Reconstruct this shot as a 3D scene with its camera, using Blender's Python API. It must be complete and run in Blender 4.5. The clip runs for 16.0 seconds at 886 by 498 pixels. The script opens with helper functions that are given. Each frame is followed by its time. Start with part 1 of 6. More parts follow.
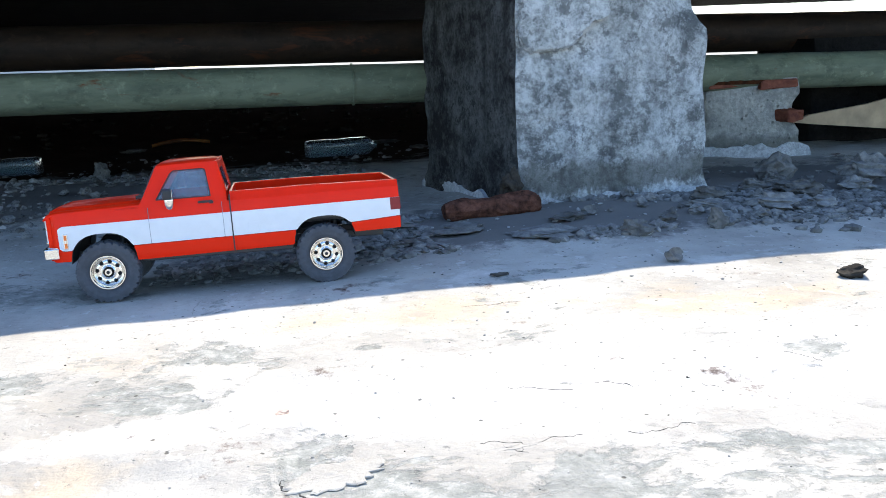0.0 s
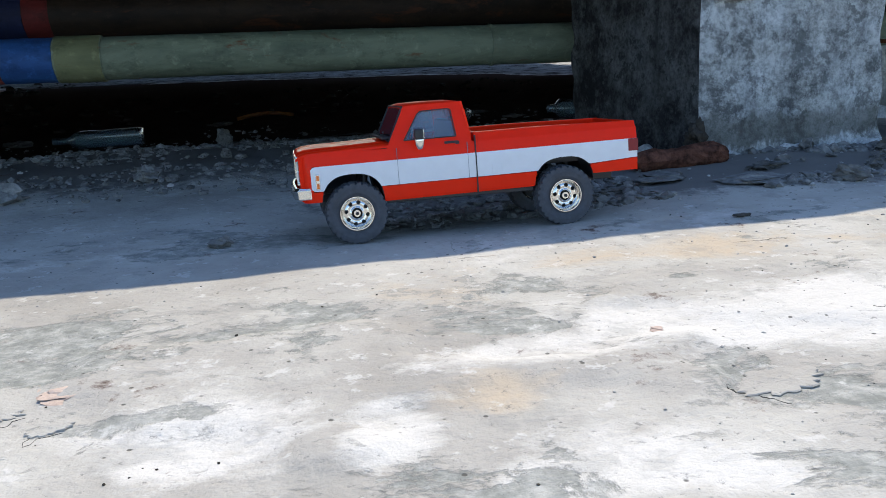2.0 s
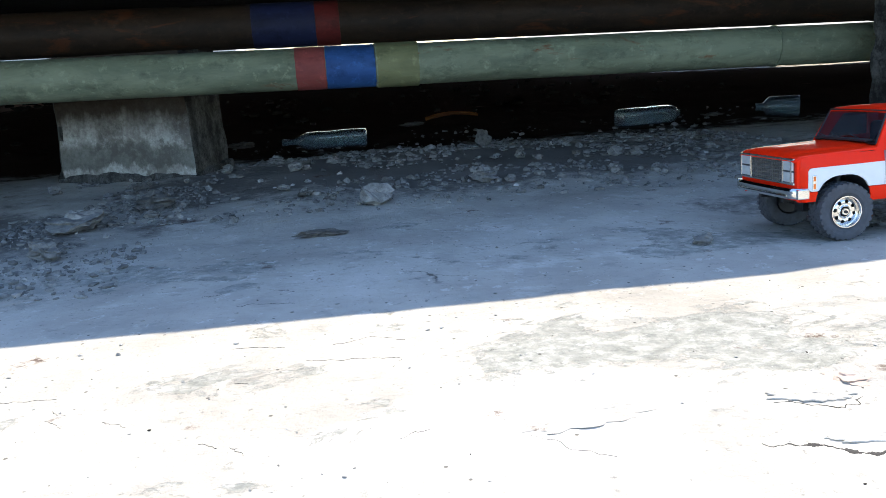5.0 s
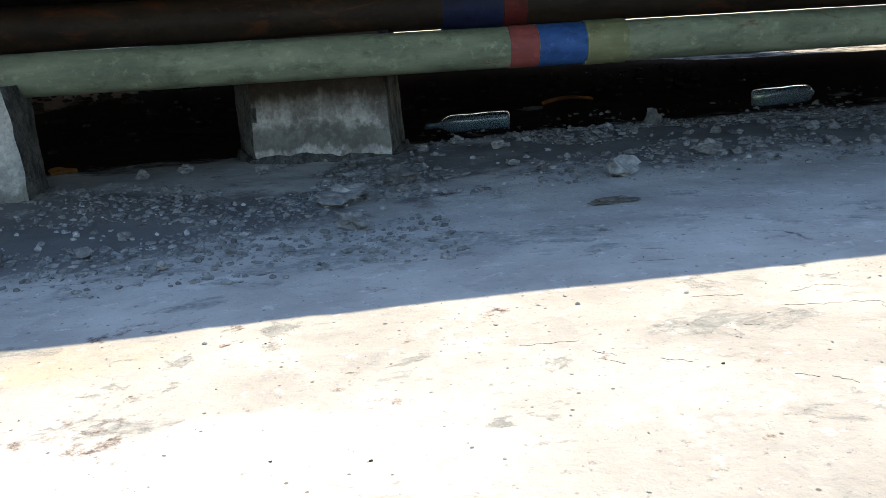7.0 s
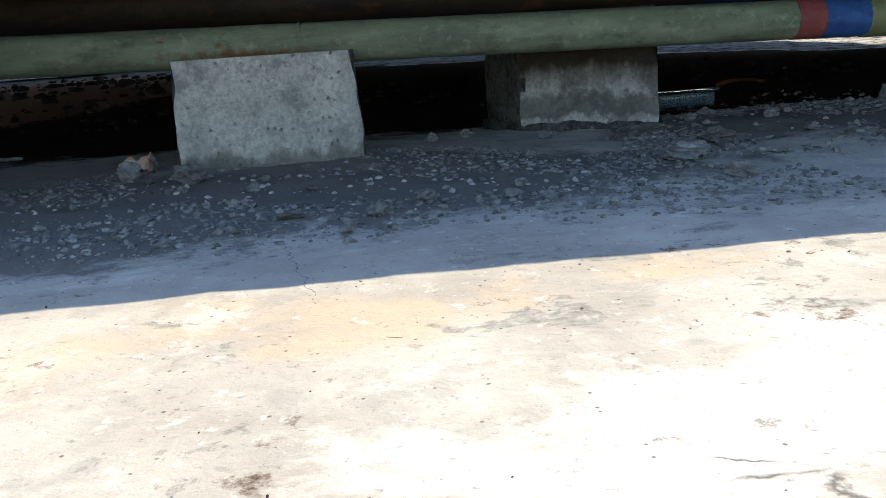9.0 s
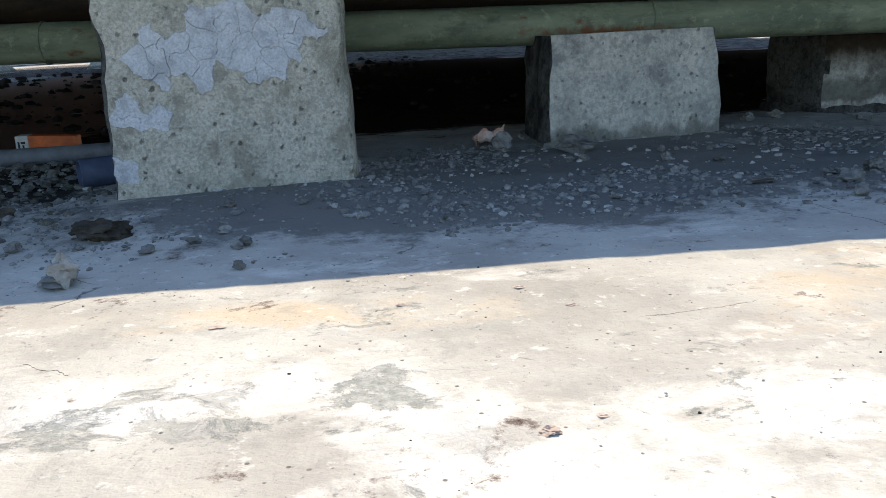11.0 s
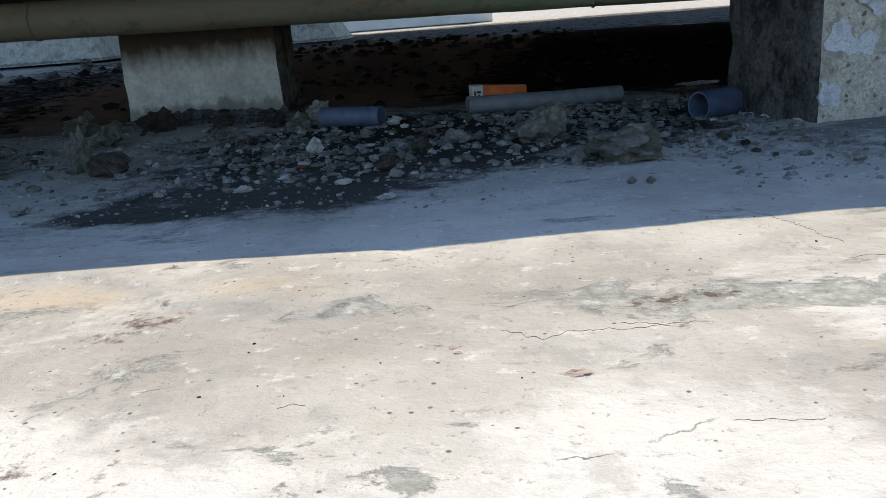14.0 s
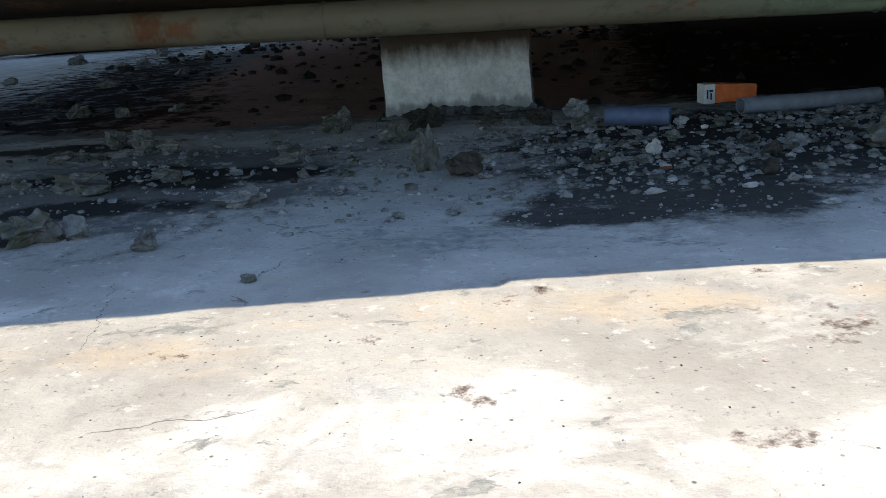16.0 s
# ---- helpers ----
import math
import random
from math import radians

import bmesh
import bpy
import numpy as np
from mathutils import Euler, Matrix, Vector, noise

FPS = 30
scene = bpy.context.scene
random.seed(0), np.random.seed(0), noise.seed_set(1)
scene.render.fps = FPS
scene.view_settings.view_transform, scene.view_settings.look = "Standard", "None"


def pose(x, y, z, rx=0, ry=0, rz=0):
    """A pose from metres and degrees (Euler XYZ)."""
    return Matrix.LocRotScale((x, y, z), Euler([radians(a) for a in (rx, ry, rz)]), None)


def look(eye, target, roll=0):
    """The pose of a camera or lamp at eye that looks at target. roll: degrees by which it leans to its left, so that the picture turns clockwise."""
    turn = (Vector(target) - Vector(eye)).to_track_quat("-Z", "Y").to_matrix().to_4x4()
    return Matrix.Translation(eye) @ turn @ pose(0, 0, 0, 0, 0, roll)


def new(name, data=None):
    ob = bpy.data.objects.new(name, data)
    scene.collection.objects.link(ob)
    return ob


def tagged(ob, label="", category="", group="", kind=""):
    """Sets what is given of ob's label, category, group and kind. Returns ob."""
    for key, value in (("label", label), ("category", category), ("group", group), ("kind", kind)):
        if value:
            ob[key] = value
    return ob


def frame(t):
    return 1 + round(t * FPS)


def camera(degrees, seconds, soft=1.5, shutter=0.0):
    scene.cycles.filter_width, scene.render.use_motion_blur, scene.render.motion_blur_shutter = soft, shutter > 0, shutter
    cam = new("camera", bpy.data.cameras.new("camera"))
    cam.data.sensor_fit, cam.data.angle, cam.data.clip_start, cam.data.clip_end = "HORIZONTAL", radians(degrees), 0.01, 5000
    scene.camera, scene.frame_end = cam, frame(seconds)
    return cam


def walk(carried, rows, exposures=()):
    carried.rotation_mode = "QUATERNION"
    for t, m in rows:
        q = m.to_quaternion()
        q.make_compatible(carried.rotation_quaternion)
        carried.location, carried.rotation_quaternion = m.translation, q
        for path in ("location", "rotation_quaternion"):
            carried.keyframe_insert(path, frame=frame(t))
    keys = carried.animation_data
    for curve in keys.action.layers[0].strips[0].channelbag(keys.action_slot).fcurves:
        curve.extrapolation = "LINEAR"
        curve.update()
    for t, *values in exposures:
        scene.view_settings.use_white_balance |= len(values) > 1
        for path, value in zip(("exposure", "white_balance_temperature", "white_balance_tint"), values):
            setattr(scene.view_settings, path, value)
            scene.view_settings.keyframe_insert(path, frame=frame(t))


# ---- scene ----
cam = camera(55.4, 16.0, soft=0.6)
PATH = [
    (0, (0.143, -1.308, 0.345), (0.494, 0.609, -0.1), -2.5),
    (0.5, (0.076, -1.285, 0.323), (0.432, 0.631, -0.126), -2.5),
    (1, (-0.02, -1.254, 0.315), (0.339, 0.661, -0.134), -2.6),
    (1.5, (-0.124, -1.23, 0.304), (0.224, 0.686, -0.15), -2.8),
    (2, (-0.218, -1.247, 0.291), (0.106, 0.668, -0.184), -3.0),
    (2.5, (-0.294, -1.253, 0.294), (0.001, 0.663, -0.195), -3.1),
    (3, (-0.405, -1.257, 0.327), (-0.118, 0.66, -0.162), -2.9),
    (3.5, (-0.523, -1.257, 0.356), (-0.245, 0.662, -0.134), -2.9),
    (4, (-0.638, -1.256, 0.372), (-0.381, 0.669, -0.109), -3.1),
    (4.2, (-0.693, -1.256, 0.37), (-0.447, 0.671, -0.106), -3.2),
    (6.3, (-1.292, -1.129, 0.324), (-1.058, 0.796, -0.167), -3.8),
    (6.5, (-1.337, -1.141, 0.328), (-1.105, 0.782, -0.169), -3.7),
    (7, (-1.501, -1.186, 0.343), (-1.277, 0.74, -0.145), -4.3),
    (7.5, (-1.69, -1.237, 0.352), (-1.462, 0.69, -0.134), -4.2),
    (8, (-1.843, -1.277, 0.346), (-1.633, 0.652, -0.141), -4.4),
    (8.2, (-1.919, -1.296, 0.362), (-1.715, 0.628, -0.144), -4.1),
    (8.5, (-2.018, -1.286, 0.334), (-1.839, 0.646, -0.154), -4.4),
    (8.7, (-2.112, -1.272, 0.328), (-1.944, 0.66, -0.162), -4.2),
    (10.8, (-2.994, -1.298, 0.304), (-2.938, 0.638, -0.192), -3.0),
    (11, (-3.093, -1.302, 0.323), (-3.047, 0.635, -0.172), -3.1),
    (11.5, (-3.354, -1.314, 0.363), (-3.341, 0.624, -0.13), -3.0),
    (12, (-3.624, -1.325, 0.378), (-3.656, 0.615, -0.106), -3.6),
    (12.5, (-3.883, -1.331, 0.353), (-3.966, 0.608, -0.131), -4.4),
    (13, (-4.089, -1.342, 0.339), (-4.193, 0.595, -0.147), -4.8),
    (13.5, (-4.268, -1.379, 0.325), (-4.378, 0.552, -0.184), -4.8),
    (14, (-4.425, -1.417, 0.306), (-4.548, 0.507, -0.225), -4.5),
    (14.5, (-4.637, -1.443, 0.315), (-4.764, 0.477, -0.231), -3.8),
    (15, (-4.863, -1.485, 0.398), (-4.985, 0.433, -0.158), -3.8),
    (15.5, (-5.063, -1.507, 0.424), (-5.186, 0.41, -0.13), -3.9),
    (16, (-5.221, -1.54, 0.413), (-5.375, 0.373, -0.147), -4.1),
]
EXPOSURES = [(t, stops, 5750 if t <= 4 else 6400 if t < 9 else 6250 if t < 13 else 6150 if t < 15 else 6250, 10) for t, stops in (
    (0, 1.4), (0.5, 1.35), (1, 1.2), (1.5, 0.9), (2, 0.78), (2.5, 0.78), (3, 1.15), (3.5, 1.6), (4, 1.8), (6.5, 1.24), (7, 1.42), (7.5, 1.55), (8, 1.66), (8.5, 1.36),
    (11, 1.12), (11.5, 1.55), (12, 1.75), (12.5, 1.95), (13, 1.65), (13.5, 1.2), (14, 0.8), (14.5, 0.68), (15, 1.12), (15.5, 1.4), (16, 1.1))]
walk(cam, [(t, look(eye, target, roll)) for t, eye, target, roll in PATH], EXPOSURES)

# ---- world, sun, exposure ----
SUN_EL, SUN_AZ = 54.0, 28.0          # degrees; azimuth clockwise from +y
world = bpy.data.worlds.new("world")
scene.world = world
world.use_nodes = True
wt = world.node_tree
sky = wt.nodes.new("ShaderNodeTexSky")
sky.sky_type = "NISHITA"
sky.sun_disc = False
sky.sun_elevation, sky.sun_rotation = radians(SUN_EL), radians(SUN_AZ)
sky.air_density, sky.dust_density = 1.0, 0.4
wt.links.new(sky.outputs[0], wt.nodes["Background"].inputs[0])
wt.nodes["Background"].inputs[1].default_value = 0.15
sun_data = bpy.data.lights.new("sun", "SUN")
sun_data.energy, sun_data.angle, sun_data.color = 3.55, radians(0.6), (1.0, 0.855, 0.64)
sun = new("sun", sun_data)
sun_dir = Vector((math.sin(radians(SUN_AZ)) * math.cos(radians(SUN_EL)), math.cos(radians(SUN_AZ)) * math.cos(radians(SUN_EL)), math.sin(radians(SUN_EL))))
sun.matrix_world = look(sun_dir * 20, (0, 0, 0))


# ---- materials ----
def node(nt, kind, **values):
    n = nt.nodes.new(kind)
    for key, value in values.items():
        n.inputs[key.replace("_", " ")].default_value = value
    return n


def ramp(nt, source, stops):
    r = nt.nodes.new("ShaderNodeValToRGB")
    while len(r.color_ramp.elements) < len(stops):
        r.color_ramp.elements.new(0.5)
    for e, (p, c) in zip(r.color_ramp.elements, stops):
        e.position = p
        e.color = (*c, 1) if len(c) == 3 else (c[0], c[0], c[0], 1)
    nt.links.new(source, r.inputs[0])
    return r.outputs[0]


def coords(nt, stretch=(1, 1, 1), local=False):
    if local:
        out = nt.nodes.new("ShaderNodeTexCoord").outputs["Object"]
    else:
        out = nt.nodes.new("ShaderNodeNewGeometry").outputs["Position"]
    m = nt.nodes.new("ShaderNodeMapping")
    m.inputs["Scale"].default_value = stretch
    nt.links.new(out, m.inputs[0])
    return m.outputs[0]


def noise_of(nt, vec, scale, detail=5.0, rough=0.6, distort=0.0):
    n = node(nt, "ShaderNodeTexNoise", Scale=scale, Detail=detail, Roughness=rough, Distortion=distort)
    nt.links.new(vec, n.inputs["Vector"])
    return n.outputs["Fac"]


def blend(nt, fac, a, b, mode="MIX"):
    m = nt.nodes.new("ShaderNodeMix")
    m.data_type, m.blend_type = "RGBA", mode
    for socket, value in ((m.inputs[0], fac), (m.inputs[6], a), (m.inputs[7], b)):
        if isinstance(value, bpy.types.NodeSocket):
            nt.links.new(value, socket)
        else:
            socket.default_value = value if isinstance(value, float) else (*value, 1)
    return m.outputs[2]


def start(name):
    m = bpy.data.materials.new(name)
    m.use_nodes = True
    return m, m.node_tree, m.node_tree.nodes["Principled BSDF"]


def bump(nt, bsdf, height, strength, distance):
    b = node(nt, "ShaderNodeBump", Strength=strength, Distance=distance)
    nt.links.new(height, b.inputs["Height"])
    nt.links.new(b.outputs[0], bsdf.inputs["Normal"])


def plain(name, colour, rough=0.5, metal=0.0, coat=0.0, vary=0.12, scale=60, bumpy=0.0):
    m, nt, p = start(name)
    vec = coords(nt, local=True)
    n = noise_of(nt, vec, scale)
    dark = tuple(c * (1 - vary) for c in colour)
    light = tuple(min(1, c * (1 + vary)) for c in colour)
    nt.links.new(ramp(nt, n, [(0.3, dark), (0.7, light)]), p.inputs["Base Color"])
    p.inputs["Roughness"].default_value, p.inputs["Metallic"].default_value = rough, metal
    p.inputs["Coat Weight"].default_value, p.inputs["Coat Roughness"].default_value = coat, 0.04
    if bumpy:
        bump(nt, p, noise_of(nt, vec, scale * 3), bumpy, 0.002)
    return m


def concrete(name, light, mid, dark, stain=(0.10, 0.10, 0.10), scale=7.0, drip=0.0, holes=0.5, relief=0.7, tide=None, rust_top=None, spots=0.75, top_tint=(0.13, 0.075, 0.04)):
    """Weathered cast concrete: blotches, drip stains, pin holes, tide marks and a dark rusty top."""
    m, nt, p = start(name)
    vec = coords(nt)
    big = noise_of(nt, vec, scale, 9, 0.72)
    colour = ramp(nt, big, [(0.40, dark), (0.455, mid), (0.57, light)])
    fine = noise_of(nt, vec, scale * 14, 4, 0.7)
    colour = blend(nt, ramp(nt, fine, [(0.35, (0.55,)), (0.6, (0.0,))]), colour, stain)
    middle = noise_of(nt, vec, scale * 3.6, 7, 0.75)
    colour = blend(nt, ramp(nt, middle, [(0.40, (spots,)), (0.47, (0.0,))]), colour, dark)
    colour = blend(nt, ramp(nt, middle, [(0.56, (0.0,)), (0.64, (0.6,))]), colour, light)
    height = fine
    if drip:
        down = noise_of(nt, coords(nt, (14, 14, 1.6)), 1.0, 5, 0.6, 0.3)
        colour = blend(nt, ramp(nt, down, [(0.50, (0.0,)), (0.68, (drip,))]), colour, stain)
    warp = nt.nodes.new("ShaderNodeVectorMath")
    warp.operation = "MULTIPLY_ADD"
    nt.links.new(fine, warp.inputs[0])
    warp.inputs[1].default_value = (0.018, 0.018, 0.018)
    nt.links.new(vec, warp.inputs[2])
    pits = nt.nodes.new("ShaderNodeTexVoronoi")
    pits.inputs["Scale"].default_value = 62
    nt.links.new(warp.outputs[0], pits.inputs["Vector"])
    some = nt.nodes.new("ShaderNodeSeparateColor")
    nt.links.new(pits.outputs["Color"], some.inputs[0])
    pit = blend(nt, 1.0, ramp(nt, pits.outputs["Distance"], [(0.14, (holes,)), (0.34, (0.0,))]), ramp(nt, some.outputs[0], [(0.60, (0.0,)), (0.95, (1.0,))]), "MULTIPLY")
    dent = nt.nodes.new("ShaderNodeMath")
    dent.operation = "MULTIPLY_ADD"
    nt.links.new(pit, dent.inputs[0])
    dent.inputs[1].default_value = -1.2
    nt.links.new(height, dent.inputs[2])
    height = dent.outputs[0]
    colour = blend(nt, pit, colour, tuple(c * 0.35 for c in dark))
    for mark, tint, way in ((tide, (0.085, 0.085, 0.07), 1), (rust_top, top_tint, -1)):
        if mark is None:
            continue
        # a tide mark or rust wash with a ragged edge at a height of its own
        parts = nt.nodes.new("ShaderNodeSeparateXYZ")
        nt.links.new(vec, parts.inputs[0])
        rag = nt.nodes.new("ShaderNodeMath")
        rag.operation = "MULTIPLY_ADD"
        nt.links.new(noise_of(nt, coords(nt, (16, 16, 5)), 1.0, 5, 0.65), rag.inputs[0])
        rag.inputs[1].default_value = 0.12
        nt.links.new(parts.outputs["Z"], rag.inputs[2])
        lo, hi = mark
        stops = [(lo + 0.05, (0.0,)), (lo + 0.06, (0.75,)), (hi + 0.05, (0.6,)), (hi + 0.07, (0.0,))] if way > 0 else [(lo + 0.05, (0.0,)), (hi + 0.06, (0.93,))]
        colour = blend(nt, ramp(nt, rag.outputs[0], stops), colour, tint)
    nt.links.new(colour, p.inputs["Base Color"])
    p.inputs["Roughness"].default_value = 0.92
    p.inputs["Specular IOR Level"].default_value = 0.08
    mixed = nt.nodes.new("ShaderNodeMath")
    mixed.operation = "MULTIPLY_ADD"
    mixed.inputs[1].default_value = 1.5
    nt.links.new(big, mixed.inputs[0])
    nt.links.new(height, mixed.inputs[2])
    bump(nt, p, mixed.outputs[0], relief, 0.006)
    return m


def rock_mat(name, light, dark, scale=40, moss=None, random_tone=0.25):
    m, nt, p = start(name)
    vec = coords(nt)
    n = noise_of(nt, vec, scale, 6, 0.68)
    colour = ramp(nt, n, [(0.32, dark), (0.66, light)])
    info = nt.nodes.new("ShaderNodeObjectInfo")
    tone = ramp(nt, info.outputs["Random"], [(0.0, (1 - random_tone,)), (1.0, (1.0,))])
    colour = blend(nt, 1.0, colour, tone, "MULTIPLY")
    isl = nt.nodes.new("ShaderNodeNewGeometry")
    tone2 = ramp(nt, isl.outputs["Random Per Island"], [(0.0, (1 - random_tone,)), (1.0, (1.0,))])
    colour = blend(nt, 1.0, colour, tone2, "MULTIPLY")
    if moss:
        green = noise_of(nt, vec, 26, 4, 0.6)
        colour = blend(nt, ramp(nt, green, [(0.48, (0.0,)), (0.58, (0.85,))]), colour, moss)
    nt.links.new(colour, p.inputs["Base Color"])
    p.inputs["Roughness"].default_value = 0.95
    p.inputs["Specular IOR Level"].default_value = 0.05
    bump(nt, p, noise_of(nt, vec, scale * 3, 5, 0.7), 0.6, 0.003)
    return m


def pipe_mat(name, light, dark, rust=0.25, rust_colour=(0.16, 0.06, 0.025), bare=None, stains=()):
    """Old pipe paint, chalky and streaked, with rust breaking through."""
    m, nt, p = start(name)
    vec = coords(nt)
    along = noise_of(nt, coords(nt, (2.5, 9, 9)), 2.0, 6, 0.65, 0.3)
    colour = ramp(nt, along, [(0.32, dark), (0.62, light)])
    spots = noise_of(nt, vec, 38, 5, 0.7)
    colour = blend(nt, ramp(nt, spots, [(0.56, (0.0,)), (0.70, (0.55,))]), colour, tuple(min(1, c * 1.6) for c in light))
    if bare:
        # the paint is worn off to brown primer along one stretch
        x0, x1, primer = bare
        xyz = nt.nodes.new("ShaderNodeSeparateXYZ")
        nt.links.new(vec, xyz.inputs[0])
        at = nt.nodes.new("ShaderNodeMapRange")
        for key, value in (("From Min", x0), ("From Max", x1), ("To Min", 0.75), ("To Max", -0.55)):
            at.inputs[key].default_value = value
        nt.links.new(xyz.outputs["X"], at.inputs["Value"])
        edge = nt.nodes.new("ShaderNodeMath")
        edge.operation = "ADD"
        nt.links.new(at.outputs[0], edge.inputs[0])
        nt.links.new(along, edge.inputs[1])
        colour = blend(nt, ramp(nt, edge.outputs[0], [(0.35, (0.0,)), (0.75, (0.9,))]), colour, primer)
    grime = noise_of(nt, coords(nt, (11, 16, 16)), 1.0, 9, 0.74, 0.1)
    colour = blend(nt, ramp(nt, grime, [(0.53, (0.0,)), (0.66, (0.55,))]), colour, tuple(c * 0.42 for c in dark))
    ru = noise_of(nt, coords(nt, (3, 6, 10)), 1.6, 6, 0.7, 0.5)
    colour = blend(nt, ramp(nt, ru, [(0.66 - rust * 0.3, (0.0,)), (0.74 - rust * 0.3, (0.9,))]), colour, rust_colour)
    for x0, half, z0, tall, tint in stains:
        # a blotch of rust: a place along the pipe and a height on its round, with a ragged edge
        xyz = nt.nodes.new("ShaderNodeSeparateXYZ")
        nt.links.new(vec, xyz.inputs[0])
        ways = []
        for socket, centre, reach in (("X", x0, half), ("Z", z0, tall)):
            off = nt.nodes.new("ShaderNodeMath")
            off.operation = "SUBTRACT"
            nt.links.new(xyz.outputs[socket], off.inputs[0])
            off.inputs[1].default_value = centre
            away = nt.nodes.new("ShaderNodeMath")
            away.operation = "ABSOLUTE"
            nt.links.new(off.outputs[0], away.inputs[0])
            near = nt.nodes.new("ShaderNodeMath")
            near.operation = "MULTIPLY_ADD"
            nt.links.new(away.outputs[0], near.inputs[0])
            near.inputs[1].default_value, near.inputs[2].default_value = -1.0 / reach, 1.0
            ways.append(near.outputs[0])
        both = nt.nodes.new("ShaderNodeMath")
        both.operation = "MINIMUM"
        nt.links.new(ways[0], both.inputs[0])
        nt.links.new(ways[1], both.inputs[1])
        torn = nt.nodes.new("ShaderNodeMath")
        torn.operation = "MULTIPLY_ADD"
        nt.links.new(noise_of(nt, coords(nt, (1, 1, 0.6)), 34, 7, 0.72), torn.inputs[0])
        torn.inputs[1].default_value = 2.4
        nt.links.new(both.outputs[0], torn.inputs[2])
        amount = nt.nodes.new("ShaderNodeMapRange")
        for key, value in (("From Min", 1.35), ("From Max", 1.95), ("To Min", 0.0), ("To Max", 0.9)):
            amount.inputs[key].default_value = value
        nt.links.new(torn.outputs[0], amount.inputs["Value"])
        colour = blend(nt, amount.outputs[0], colour, tint)
    nt.links.new(colour, p.inputs["Base Color"])
    p.inputs["Roughness"].default_value = 0.62
    p.inputs["Specular IOR Level"].default_value = 0.2
    bump(nt, p, spots, 0.35, 0.003)
    return m


def ground_mat():
    """Weathered concrete apron: pale, tan and grey patches, grit, hair cracks; masks for dirt, wet and painted shade
    stored on the sheet.
    """
    m, nt, p = start("apron_concrete")
    vec = coords(nt)
    def spread(name, scale, lo, hi, top, reach=1.0):
        """A mask stored on the sheet, torn at its edge by noise."""
        a = nt.nodes.new("ShaderNodeAttribute")
        a.attribute_name = name
        torn = nt.nodes.new("ShaderNodeMath")
        torn.operation = "MULTIPLY_ADD"
        nt.links.new(a.outputs["Fac"], torn.inputs[0])
        torn.inputs[1].default_value = reach
        nt.links.new(noise_of(nt, coords(nt, (0.85, 1.15, 1)), scale, 10, 0.70, 0.35), torn.inputs[2])
        return ramp(nt, torn.outputs[0], [(lo, (0.0,)), (hi, (top,))])

    big = noise_of(nt, vec, 2.6, 8, 0.66)
    colour = ramp(nt, big, [(0.38, (0.32, 0.30, 0.262)), (0.47, (0.37, 0.35, 0.308)), (0.56, (0.42, 0.40, 0.352)), (0.64, (0.46, 0.44, 0.392))])
    scuff = noise_of(nt, vec, 9.0, 6, 0.68)
    flecks = noise_of(nt, vec, 42.0, 4, 0.7)
    colour = blend(nt, spread("tan", 5.0, 0.62, 0.78, 0.75, 0.24), colour, (0.45, 0.37, 0.265))
    colour = blend(nt, spread("pale", 4.2, 0.58, 0.70, 0.85, 0.22), colour, (0.58, 0.555, 0.505))
    # a top skin torn away in crisp patches, grey and gritty below
    bare = spread("worn", 6.5, 0.605, 0.635, 0.9, 0.125)
    under = ramp(nt, flecks, [(0.36, (0.19, 0.195, 0.175)), (0.50, (0.275, 0.277, 0.248)), (0.64, (0.39, 0.382, 0.345))])
    colour = blend(nt, bare, colour, under)
    bits = spread("worn", 21.0, 0.63, 0.67, 0.55, 0.10)
    colour = blend(nt, bits, colour, (0.255, 0.255, 0.228))
    grit = noise_of(nt, vec, 85, 5, 0.75)
    colour = blend(nt, ramp(nt, grit, [(0.32, (0.55,)), (0.40, (0.0,))]), colour, (0.10, 0.10, 0.095))
    chips = noise_of(nt, vec, 30, 4, 0.7)
    colour = blend(nt, ramp(nt, chips, [(0.60, (0.0,)), (0.66, (0.5,))]), colour, (0.58, 0.56, 0.52))
    colour = blend(nt, ramp(nt, scuff, [(0.55, (0.0,)), (0.62, (0.35,))]), colour, (0.25, 0.245, 0.22))
    # pits and specks of dirt
    pits = nt.nodes.new("ShaderNodeTexVoronoi")
    pits.inputs["Scale"].default_value = 58
    nt.links.new(vec, pits.inputs["Vector"])
    some = nt.nodes.new("ShaderNodeSeparateColor")
    nt.links.new(pits.outputs["Color"], some.inputs[0])
    dot = blend(nt, 1.0, ramp(nt, pits.outputs["Distance"], [(0.09, (0.8,)), (0.15, (0.0,))]), ramp(nt, some.outputs[0], [(0.82, (0.0,)), (0.84, (1.0,))]), "MULTIPLY")
    colour = blend(nt, dot, colour, (0.075, 0.07, 0.06))
    # long thin cracks: the edges of large warped cells, only here and there
    wob = node(nt, "ShaderNodeTexNoise", Scale=3.0, Detail=7.0, Roughness=0.65)
    nt.links.new(vec, wob.inputs["Vector"])
    warp = nt.nodes.new("ShaderNodeVectorMath")
    warp.operation = "MULTIPLY_ADD"
    nt.links.new(wob.outputs["Color"], warp.inputs[0])
    warp.inputs[1].default_value = (0.14, 0.14, 0)
    nt.links.new(coords(nt, (0.7, 1.5, 0)), warp.inputs[2])
    cells = nt.nodes.new("ShaderNodeTexVoronoi")
    cells.feature = "DISTANCE_TO_EDGE"
    cells.inputs["Scale"].default_value = 2.6
    nt.links.new(warp.outputs[0], cells.inputs["Vector"])
    line = ramp(nt, cells.outputs["Distance"], [(0.0, (1.0,)), (0.004, (0.0,))])
